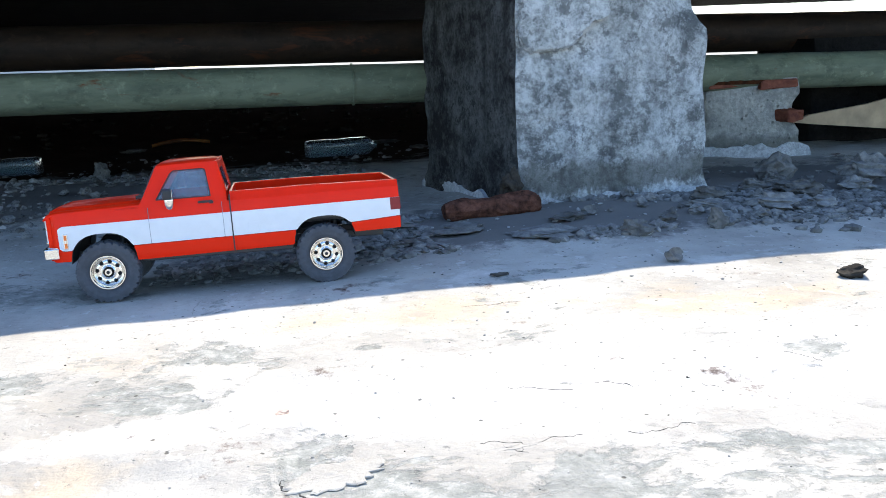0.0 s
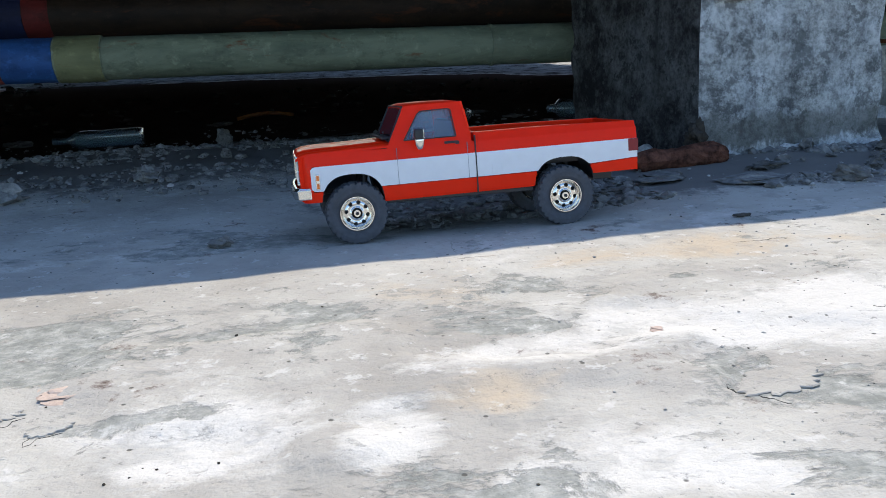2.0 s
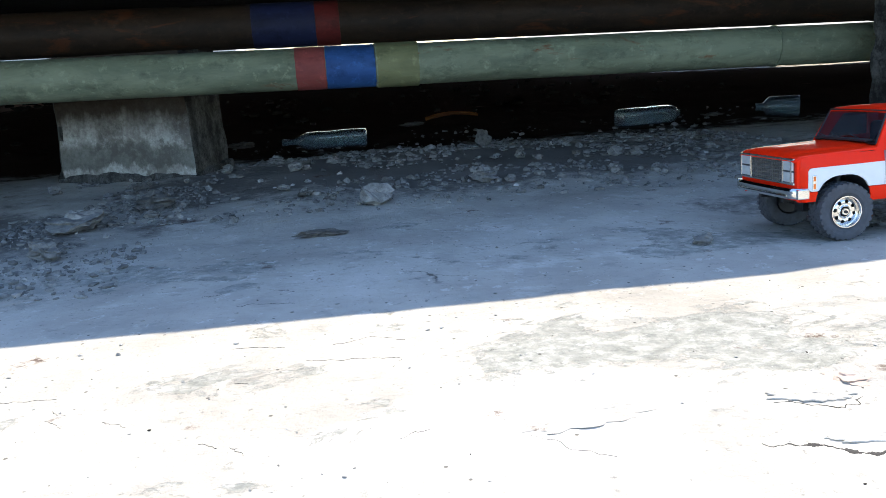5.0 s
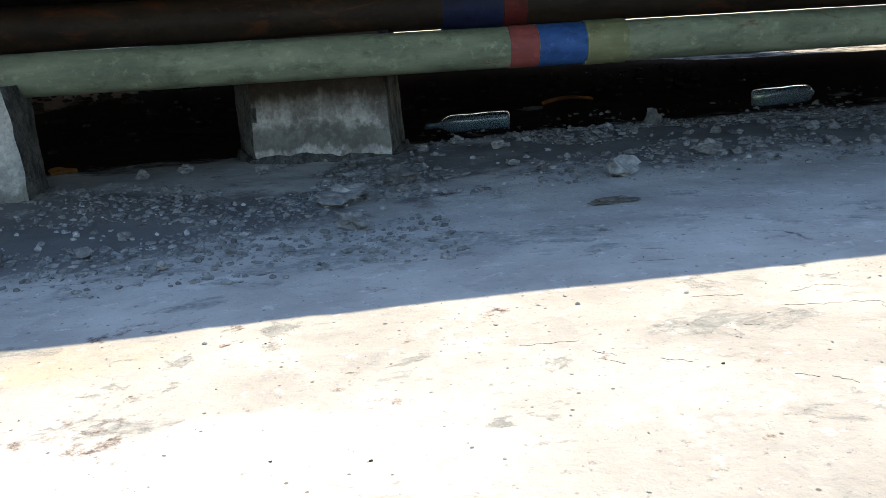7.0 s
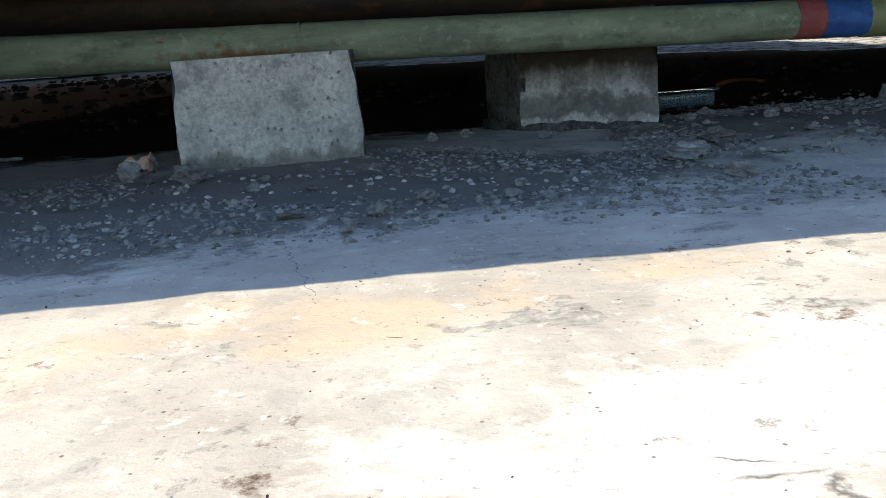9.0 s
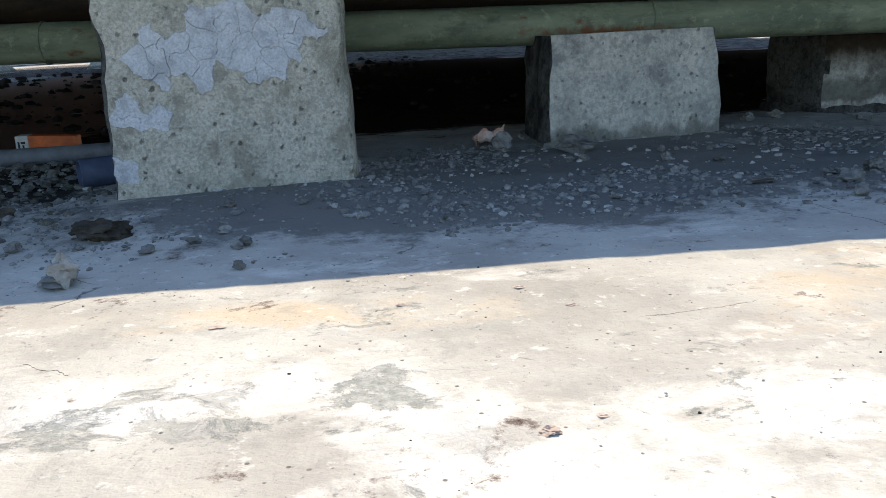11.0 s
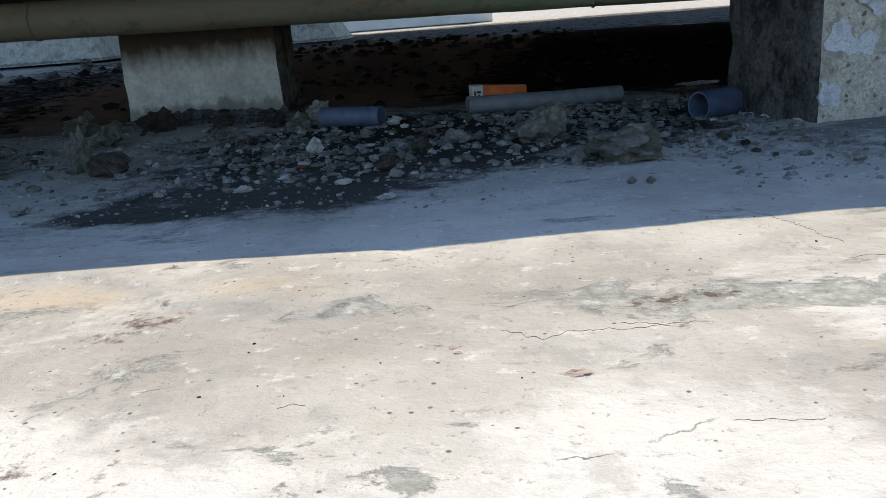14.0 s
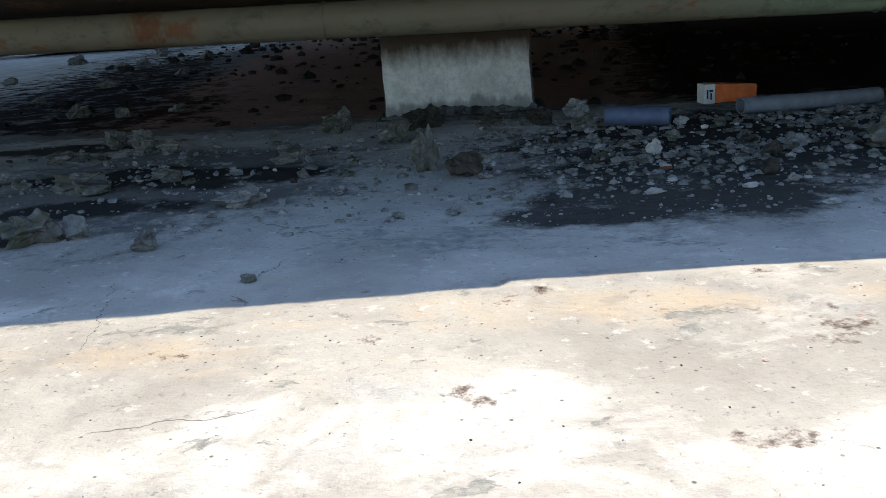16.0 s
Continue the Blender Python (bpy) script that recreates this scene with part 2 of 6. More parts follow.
    only = ramp(nt, noise_of(nt, vec, 3.1, 3), [(0.60, (0.0,)), (0.63, (0.8,))])
    crack = blend(nt, 1.0, line, only, "MULTIPLY")
    colour = blend(nt, crack, colour, (0.05, 0.047, 0.042))
    # the last tint paints deep shade under the deck; the first carries some too
    for mask, tint, lo, hi in (("soil_shade", (0.145, 0.138, 0.127), 0.30, 0.62), ("earth", (0.27, 0.165, 0.12), 0.30, 0.62), ("wet", (0.030, 0.028, 0.025), 0.30, 0.75), ("deep_shade", (0.020, 0.014, 0.012), 0.35, 0.62)):
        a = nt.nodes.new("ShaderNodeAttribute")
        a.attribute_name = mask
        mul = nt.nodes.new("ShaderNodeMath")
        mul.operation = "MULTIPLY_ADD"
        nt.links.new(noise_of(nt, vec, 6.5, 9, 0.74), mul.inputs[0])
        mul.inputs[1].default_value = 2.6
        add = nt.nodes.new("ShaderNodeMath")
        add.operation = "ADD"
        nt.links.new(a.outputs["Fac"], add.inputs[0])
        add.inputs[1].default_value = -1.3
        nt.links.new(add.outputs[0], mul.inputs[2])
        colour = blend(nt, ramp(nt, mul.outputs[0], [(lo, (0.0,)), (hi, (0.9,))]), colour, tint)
    nt.links.new(colour, p.inputs["Base Color"])
    p.inputs["Roughness"].default_value = 0.93
    p.inputs["Specular IOR Level"].default_value = 0.0
    height = grit
    for source, amount in ((big, 2.0), (bare, -0.9), (bits, -0.5), (ramp(nt, chips, [(0.44, (0.0,)), (0.64, (1.0,))]), 0.35), (crack, -1.0), (dot, -0.5)):
        h = nt.nodes.new("ShaderNodeMath")
        h.operation = "MULTIPLY_ADD"
        nt.links.new(source, h.inputs[0])
        h.inputs[1].default_value = amount
        nt.links.new(height, h.inputs[2])
        height = h.outputs[0]
    bump(nt, p, height, 0.55, 0.004)
    return m


def paint(name, colour, flake=0.06):
    """Glossy clear-coated body paint."""
    m, nt, p = start(name)
    vec = coords(nt, local=True)
    n = noise_of(nt, vec, 45, 3)
    nt.links.new(ramp(nt, n, [(0.3, tuple(c * (1 - flake) for c in colour)), (0.7, colour)]), p.inputs["Base Color"])
    dust_sheen = noise_of(nt, vec, 140, 5, 0.7)
    nt.links.new(ramp(nt, dust_sheen, [(0.4, (0.36,)), (0.7, (0.46,))]), p.inputs["Roughness"])
    p.inputs["Specular IOR Level"].default_value = 0.02
    p.inputs["Coat Weight"].default_value, p.inputs["Coat Roughness"].default_value = 0.22, 0.03
    return m


def glass_mat(name, tint, haze, rough=0.03, ior=1.5):
    """Thin clear pane: mostly see-through, with a gloss that grows at grazing angles, a slightly dusty film and painted
    sky sheen.
    """
    m, nt, p = start(name)
    out = nt.nodes["Material Output"]
    clear = nt.nodes.new("ShaderNodeBsdfTransparent")
    clear.inputs[0].default_value = (*tint, 1)
    gloss = node(nt, "ShaderNodeBsdfGlossy", Roughness=rough)
    # blue diffuse share: a dusty film, plus sky reflection put into the colour
    dust_sheen = node(nt, "ShaderNodeBsdfDiffuse")
    dust_sheen.inputs[0].default_value = (0.40, 0.50, 0.66, 1)
    fres = node(nt, "ShaderNodeFresnel", IOR=ior)
    a = nt.nodes.new("ShaderNodeMixShader")
    b = nt.nodes.new("ShaderNodeMixShader")
    spot = noise_of(nt, coords(nt, local=True), 30, 5, 0.7)
    nt.links.new(ramp(nt, spot, [(0.3, (haze * 0.6,)), (0.7, (haze,))]), a.inputs[0])
    nt.links.new(clear.outputs[0], a.inputs[1])
    nt.links.new(dust_sheen.outputs[0], a.inputs[2])
    nt.links.new(fres.outputs[0], b.inputs[0])
    nt.links.new(a.outputs[0], b.inputs[1])
    nt.links.new(gloss.outputs[0], b.inputs[2])
    nt.links.new(b.outputs[0], out.inputs["Surface"])
    return m


APRON = ground_mat()
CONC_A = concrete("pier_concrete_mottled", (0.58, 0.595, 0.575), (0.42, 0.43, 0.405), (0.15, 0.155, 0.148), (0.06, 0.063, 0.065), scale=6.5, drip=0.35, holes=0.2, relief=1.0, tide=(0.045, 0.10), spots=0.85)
CONC_D = concrete("pier_concrete_render", (0.55, 0.525, 0.44), (0.46, 0.44, 0.36), (0.31, 0.295, 0.24), (0.15, 0.14, 0.115), scale=10, holes=0.85, relief=1.0)
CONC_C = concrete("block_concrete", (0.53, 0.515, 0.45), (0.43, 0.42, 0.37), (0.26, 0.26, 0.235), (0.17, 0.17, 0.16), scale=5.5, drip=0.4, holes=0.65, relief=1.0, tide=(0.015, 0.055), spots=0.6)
CONC_B = concrete("saddle_concrete", (0.50, 0.49, 0.44), (0.38, 0.37, 0.33), (0.19, 0.18, 0.16), (0.13, 0.12, 0.105), scale=5, drip=0.5, holes=0.2, tide=(0.05, 0.11), rust_top=(0.13, 0.205), spots=0.5, top_tint=(0.030, 0.021, 0.015))
CONC_E = concrete("pale_saddle_concrete", (0.56, 0.565, 0.52), (0.47, 0.47, 0.43), (0.36, 0.36, 0.325), (0.30, 0.295, 0.265), scale=4.0, drip=0.3, holes=0.12, tide=(0.035, 0.085), rust_top=(0.20, 0.275), spots=0.35, top_tint=(0.040, 0.025, 0.016))
PALE_FOOT = concrete("pale_mortar", (0.60, 0.61, 0.60), (0.50, 0.51, 0.50), (0.33, 0.335, 0.33), (0.14, 0.14, 0.14), scale=9, holes=0.15, spots=0.5)
# near-black concrete: the deep shade under the deck is put into its colour
CONC_DARK = concrete("deep_shade_concrete", (0.024, 0.022, 0.021), (0.015, 0.014, 0.013), (0.010, 0.010, 0.010), (0.008, 0.008, 0.008), scale=6)
GREEN = pipe_mat("green_pipe_paint", (0.21, 0.235, 0.155), (0.105, 0.125, 0.082), rust=0.12, bare=(-5.2, -3.9, (0.15, 0.125, 0.085)),
                 stains=((-2.54, 0.26, 0.300, 0.028, (0.17, 0.065, 0.022)), (-6.30, 0.085, 0.40, 0.09, (0.13, 0.048, 0.018)), (-6.20, 0.08, 0.385, 0.04, (0.15, 0.062, 0.025))))
OLIVE = pipe_mat("olive_sleeve_paint", (0.19, 0.195, 0.095), (0.12, 0.125, 0.062), rust=0.18)
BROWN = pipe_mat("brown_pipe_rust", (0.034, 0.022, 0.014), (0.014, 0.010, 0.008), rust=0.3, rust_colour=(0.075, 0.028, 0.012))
RED_BAND = pipe_mat("red_band_paint", (0.27, 0.065, 0.055), (0.17, 0.045, 0.04), rust=0.22, rust_colour=(0.16, 0.18, 0.12))
BLUE_BAND = pipe_mat("blue_band_paint", (0.035, 0.095, 0.26), (0.022, 0.055, 0.16), rust=0.2, rust_colour=(0.13, 0.16, 0.13))
RUST = rock_mat("rust_scale", (0.15, 0.055, 0.024), (0.045, 0.022, 0.014), 55)
ROCK = rock_mat("grey_rubble", (0.38, 0.372, 0.345), (0.15, 0.147, 0.138), 46, random_tone=0.42)
ROCK_PALE = rock_mat("pale_rubble", (0.55, 0.535, 0.495), (0.30, 0.29, 0.265), 46, random_tone=0.35)
ROCK_PINK = rock_mat("pink_chip", (0.72, 0.57, 0.46), (0.55, 0.43, 0.35), 40)
ROCK_DARK = rock_mat("dark_clod", (0.095, 0.083, 0.066), (0.030, 0.027, 0.023), 45)
ROCK_BLACK = rock_mat("black_rubble", (0.045, 0.038, 0.032), (0.012, 0.010, 0.009), 40)
ROCK_MOSS = rock_mat("mossy_rock", (0.25, 0.24, 0.215), (0.08, 0.077, 0.067), 34, moss=(0.07, 0.070, 0.048))
BRICK = rock_mat("old_red_brick", (0.30, 0.115, 0.07), (0.15, 0.055, 0.04), 45)
WOOD = rock_mat("grey_driftwood", (0.20, 0.185, 0.165), (0.09, 0.085, 0.075), 60)
PLY = plain("tan_plywood", (0.40, 0.29, 0.17), 0.8, vary=0.3, scale=14)
PAINT_RED = paint("red_body_paint", (0.82, 0.022, 0.003))
PAINT_WHITE = paint("white_body_paint", (0.74, 0.75, 0.76))
CHROME = plain("chrome", (0.72, 0.71, 0.68), 0.16, 1.0, vary=0.05)
BLACK = plain("black_plastic", (0.018, 0.018, 0.02), 0.5)
RUBBER = plain("tyre_rubber", (0.058, 0.063, 0.074), 0.75, vary=0.25, scale=90, bumpy=0.3)
LOG = rock_mat("rotten_red_wood", (0.19, 0.085, 0.055), (0.03, 0.016, 0.012), 55)
CRACK = plain("crack_dirt", (0.035, 0.032, 0.028), 0.95)
# mould streaks, with the shade of the flanks mixed into the dark colour
CONC_MOULD_SHADE = concrete("mould_and_shade_concrete", (0.135, 0.135, 0.125), (0.07, 0.069, 0.064), (0.025, 0.024, 0.023), (0.018, 0.017, 0.016), scale=8, drip=0.7, holes=0.1, relief=0.9)
# darker copies of the red and blue band paint, with shade in the colour
RED_DIM = pipe_mat("shaded_red_band", (0.13, 0.02, 0.018), (0.06, 0.012, 0.012), rust=0.1)
BLUE_DIM = pipe_mat("shaded_blue_band", (0.018, 0.024, 0.07), (0.012, 0.014, 0.035), rust=0.1)
CHASSIS = plain("chassis_black", (0.022, 0.022, 0.024), 0.45, 0.2)
SEAM = plain("grey_seam", (0.22, 0.23, 0.25), 0.6)
SEAT = plain("seat_vinyl", (0.10, 0.10, 0.11), 0.6)
AMBER = plain("amber_lens", (0.75, 0.16, 0.015), 0.2, coat=0.6)
TAIL = plain("tail_lens", (0.20, 0.003, 0.004), 0.45)
LENS = plain("headlight_lens", (0.70, 0.71, 0.70), 0.12, 0.3, coat=0.6)
WINDOW = glass_mat("pane_glass", (0.80, 0.87, 0.93), 0.34)
SCREEN = glass_mat("screen_glass", (0.30, 0.25, 0.25), 0.04, ior=1.001)
BOTTLE = glass_mat("bottle_glass", (0.62, 0.74, 0.70), 0.20, 0.16)
WRAP = rock_mat("faded_wrapper", (0.62, 0.54, 0.46), (0.42, 0.13, 0.04), 26, random_tone=0.0)
ORANGE = plain("orange_card", (0.62, 0.13, 0.02), 0.6, vary=0.35, scale=22)
CARD_WHITE = plain("white_card", (0.62, 0.60, 0.56), 0.7, vary=0.15)
BLUE_PL = plain("blue_grey_plastic", (0.065, 0.085, 0.14), 0.6, vary=0.25, scale=30)
GREY_PL = plain("grey_conduit", (0.15, 0.16, 0.175), 0.65, vary=0.25, scale=25)
LEAF = plain("dry_orange_leaf", (0.30, 0.12, 0.02), 0.75, vary=0.3, scale=30)
RENDER = concrete("grey_render", (0.56, 0.575, 0.59), (0.49, 0.505, 0.52), (0.36, 0.37, 0.385), (0.26, 0.265, 0.27), scale=14, holes=0.15, relief=0.6, spots=0.6)
FARWHITE = plain("whitewashed_wall", (0.70, 0.69, 0.66), 0.85, vary=0.1, scale=1.5)


# ---- geometry helpers ----
def part(name, bm, material, parent=None, label="", smooth=False):
    me = bpy.data.meshes.new(name)
    bm.to_mesh(me)
    bm.free()
    me.materials.append(material)
    if smooth:
        me.shade_smooth()
        me.set_sharp_from_angle(angle=radians(38))
    ob = new(name, me)
    if parent is not None:
        ob.parent = parent
    if label:
        ob["label"] = label
    return ob


def from_arrays(name, verts, faces, material, parent=None, smooth=True):
    me = bpy.data.meshes.new(name)
    me.from_pydata([tuple(v) for v in verts], [], [tuple(f) for f in faces])
    me.materials.append(material)
    if smooth:
        me.shade_smooth()
    ob = new(name, me)
    if parent is not None:
        ob.parent = parent
    return ob


def thing(name, label, category, m=None, group="", kind=""):
    ob = tagged(new(name), label, category, group, kind)
    if m is not None:
        ob.matrix_world = m
    return ob


def box(bm, x0, x1, y0, y1, z0, z1, bevel=0.0, segs=2):
    made = bmesh.ops.create_cube(bm, size=1.0)["verts"]
    for v in made:
        v.co = Vector(((x0 + x1) / 2 + v.co.x * (x1 - x0), (y0 + y1) / 2 + v.co.y * (y1 - y0), (z0 + z1) / 2 + v.co.z * (z1 - z0)))
    if bevel:
        edges = list({e for v in made for e in v.link_edges})
        bmesh.ops.bevel(bm, geom=edges, offset=bevel, segments=segs, affect="EDGES", profile=0.6)


def prism(bm, outline, y0, y1, lean=None):
    """An outline in x, z run from y0 to y1. lean(z) moves it in y."""
    rings = []
    for y in (y0, y1):
        rings.append([bm.verts.new((x, y + (lean(z) if lean else 0), z)) for x, z in outline])
    bm.faces.new(rings[0])
    bm.faces.new(rings[1][::-1])
    n = len(outline)
    for i in range(n):
        bm.faces.new((rings[0][i], rings[1][i], rings[1][(i + 1) % n], rings[0][(i + 1) % n]))
    bmesh.ops.recalc_face_normals(bm, faces=bm.faces)


def loft(bm, rings, cap=True, closed=True):
    rows = [[bm.verts.new(p) for p in r] for r in rings]
    n = len(rows[0])
    for a, b in zip(rows, rows[1:]):
        for i in range(n if closed else n - 1):
            bm.faces.new((a[i], a[(i + 1) % n], b[(i + 1) % n], b[i]))
    if cap and closed:
        bm.faces.new(rows[0][::-1])
        bm.faces.new(rows[-1])
    bmesh.ops.recalc_face_normals(bm, faces=bm.faces)


def thicken(bm, depth):
    bmesh.ops.recalc_face_normals(bm, faces=bm.faces)
    bm.normal_update()
    bmesh.ops.solidify(bm, geom=list(bm.faces), thickness=depth)
    bmesh.ops.recalc_face_normals(bm, faces=bm.faces)


def tube(bm, p, q, r, seg=12, r2=None):
    p, q = Vector(p), Vector(q)
    d = (q - p).normalized()
    u = d.orthogonal().normalized()
    w = d.cross(u)
    rings = []
    for c, rad in ((p, r), (q, r2 or r)):
        rings.append([c + (u * math.cos(2 * math.pi * i / seg) + w * math.sin(2 * math.pi * i / seg)) * rad for i in range(seg)])
    loft(bm, rings)


def fbm(x, y, seed=0, octaves=4):
    """Smooth value noise on arrays, about -1 to 1."""
    total, amp = np.zeros_like(x, dtype=float), 1.0
    for o in range(octaves):
        fx, fy = x * 2 ** o + 17.3 * o + seed * 5.1, y * 2 ** o - 9.7 * o + seed * 3.3
        ix, iy = np.floor(fx), np.floor(fy)
        tx, ty = fx - ix, fy - iy
        tx, ty = tx * tx * (3 - 2 * tx), ty * ty * (3 - 2 * ty)

        def h(a, b):
            s = np.sin(a * 127.1 + b * 311.7 + seed * 74.7) * 43758.5453
            return (s - np.floor(s)) * 2 - 1
        total += amp * ((h(ix, iy) * (1 - tx) + h(ix + 1, iy) * tx) * (1 - ty) + (h(ix, iy + 1) * (1 - tx) + h(ix + 1, iy + 1) * tx) * ty)
        amp *= 0.5
    return total / 1.6


def smooth_step(a, b, v):
    t = np.clip((v - a) / (b - a), 0, 1)
    return t * t * (3 - 2 * t)


# ---- ground ----
HEAPS = [(0.85, 0.45, 0.42, 0.024), (-3.46, 0.45, 0.42, 0.026), (-2.46, 1.02, 0.40, 0.018), (-5.3, 1.40, 0.40, 0.014),
         (-0.7, 1.25, 0.55, 0.016), (0.35, 0.30, 0.25, 0.008), (-4.5, 0.85, 0.5, 0.016), (-6.2, 0.55, 0.45, 0.014)]
SOIL = [(-0.6, 1.15, 0.95, 0.40), (0.45, 0.36, 0.62, 0.20), (1.1, 0.36, 0.5, 0.24), (0.75, 0.28, 0.60, 0.17), (-2.4, 0.65, 1.0, 0.45), (-3.05, 0.32, 0.8, 0.30), (-4.5, 0.85, 0.75, 0.55), (-6.2, 0.6, 0.6, 0.6), (1.5, 0.6, 0.6, 0.35)]
WET = [(-4.84, 0.19, 0.38, 0.25), (-5.05, 0.05, 0.22, 0.09), (-4.65, 0.42, 0.60, 0.22), (-4.45, 0.85, 0.78, 0.50), (-6.05, 0.62, 0.45, 0.16), (-6.2, 0.30, 0.3, 0.10), (-6.75, 1.35, 0.42, 0.13), (-6.32, 0.72, 0.32, 0.15), (-6.25, 0.10, 0.16, 0.08), (1.15, 0.42, 0.22, 0.10)]

# the apron's skin: torn off to grey, bleached pale, stained tan (centre x, y, reach x, y)
WORN = [(-0.40, -0.36, 0.30, 0.12), (-0.26, -0.75, 0.20, 0.05), (-0.03, -0.37, 0.16, 0.10), (0.14, -0.66, 0.08, 0.08), (-0.06, -0.33, 0.18, 0.12), (-0.67, -0.32, 0.14, 0.14), (-0.33, -0.57, 0.12, 0.02),
        (-4.27, -0.55, 0.32, 0.07), (-1.04, -0.31, 0.10, 0.06), (-3.31, -0.60, 0.14, 0.07), (0.45, -0.72, 0.4, 0.10), (-0.9, -0.75, 0.25, 0.08), (-0.2, 0.12, 0.5, 0.10), (-5.2, -0.05, 0.5, 0.12), (-1.4, 0.2, 0.5, 0.12)]
PALE = [(-0.29, -0.62, 0.12, 0.06), (-0.02, -0.76, 0.13, 0.05), (0.0, -0.52, 0.20, 0.05), (-0.17, -0.64, 0.05, 0.07), (-4.29, -0.88, 0.18, 0.09), (-1.90, -0.65, 0.45, 0.14), (-5.21, -0.75, 0.16, 0.12), (-5.4, -0.78, 0.35, 0.11),
        (-3.76, -0.60, 0.45, 0.14), (-1.58, -0.50, 0.30, 0.13), (-0.75, -0.50, 0.20, 0.12), (0.40, -0.50, 0.40, 0.16), (-2.95, -0.70, 0.28, 0.13), (-4.8, -0.9, 0.5, 0.10), (0.9, -0.55, 0.3, 0.2)]
TAN = [(-0.08, -0.60, 0.06, 0.05), (0.75, -0.28, 0.20, 0.11), (-4.35, -0.83, 0.05, 0.05), (-0.07, -0.27, 0.10, 0.10), (-5.69, -0.57, 0.25, 0.08), (-5.13, -0.45, 0.50, 0.09), (-1.83, -0.20, 0.16, 0.08), (-2.4, -0.30, 0.4, 0.12), (-3.2, -0.32, 0.3, 0.08), (0.3, -0.2, 0.25, 0.08)]


def ground_height(x, y):
    z = 0.006 * fbm(x * 1.1, y * 1.4, 1, 3) * smooth_step(0.1, 0.5, np.abs(y - 0.02)) + 0.0022 * fbm(x * 7, y * 9, 2, 4)
    for cx, cy, r, h in HEAPS:
        z = z + h * np.exp(-(((x - cx) ** 2 + (y - cy) ** 2) / r ** 2) ** 1.3)
    z = z + 0.010 * fbm(x * 6, y * 6, 3, 4) * smooth_step(0.2, 0.7, y) * (1 - smooth_step(3, 5, y))
    z = z - 0.035 * smooth_step(1.3, 2.2, y) + 0.03 * fbm(x * 0.7, y * 0.7, 5, 4) * smooth_step(2.2, 5, y)
    z = z - 0.013 * np.exp(-(((x - 0.03) / 0.34) ** 4 + ((y - 0.25) / 0.17) ** 4))
    # slab lips in the open apron
    lip = fbm(x * 1.7, y * 2.6, 7, 4)
    z = z + 0.006 * smooth_step(0.22, 0.24, lip) * (1 - smooth_step(-0.35, -0.25, y))
    far = smooth_step(20, 60, np.hypot(x, y))
    return z * (1 - far)


def ground_at(x, y):
    return float(ground_height(np.array([float(x)]), np.array([float(y)]))[0])


def steps(*runs):
    out = []
    for a, b, n in runs:
        out.extend(np.linspace(a, b, n, endpoint=False))
    return np.array(out)


def rear_edge(x):
    """Where the floor colour darkened for the deck's shade ends at the back."""
    return np.interp(x, (-9.0, -6.7, -4.0, -1.5, -0.9, 1.2, 2.0, 3.0), (13.5, 13.0, 11.2, 9.8, 9.4, 8.2, 6.8, 5.6))


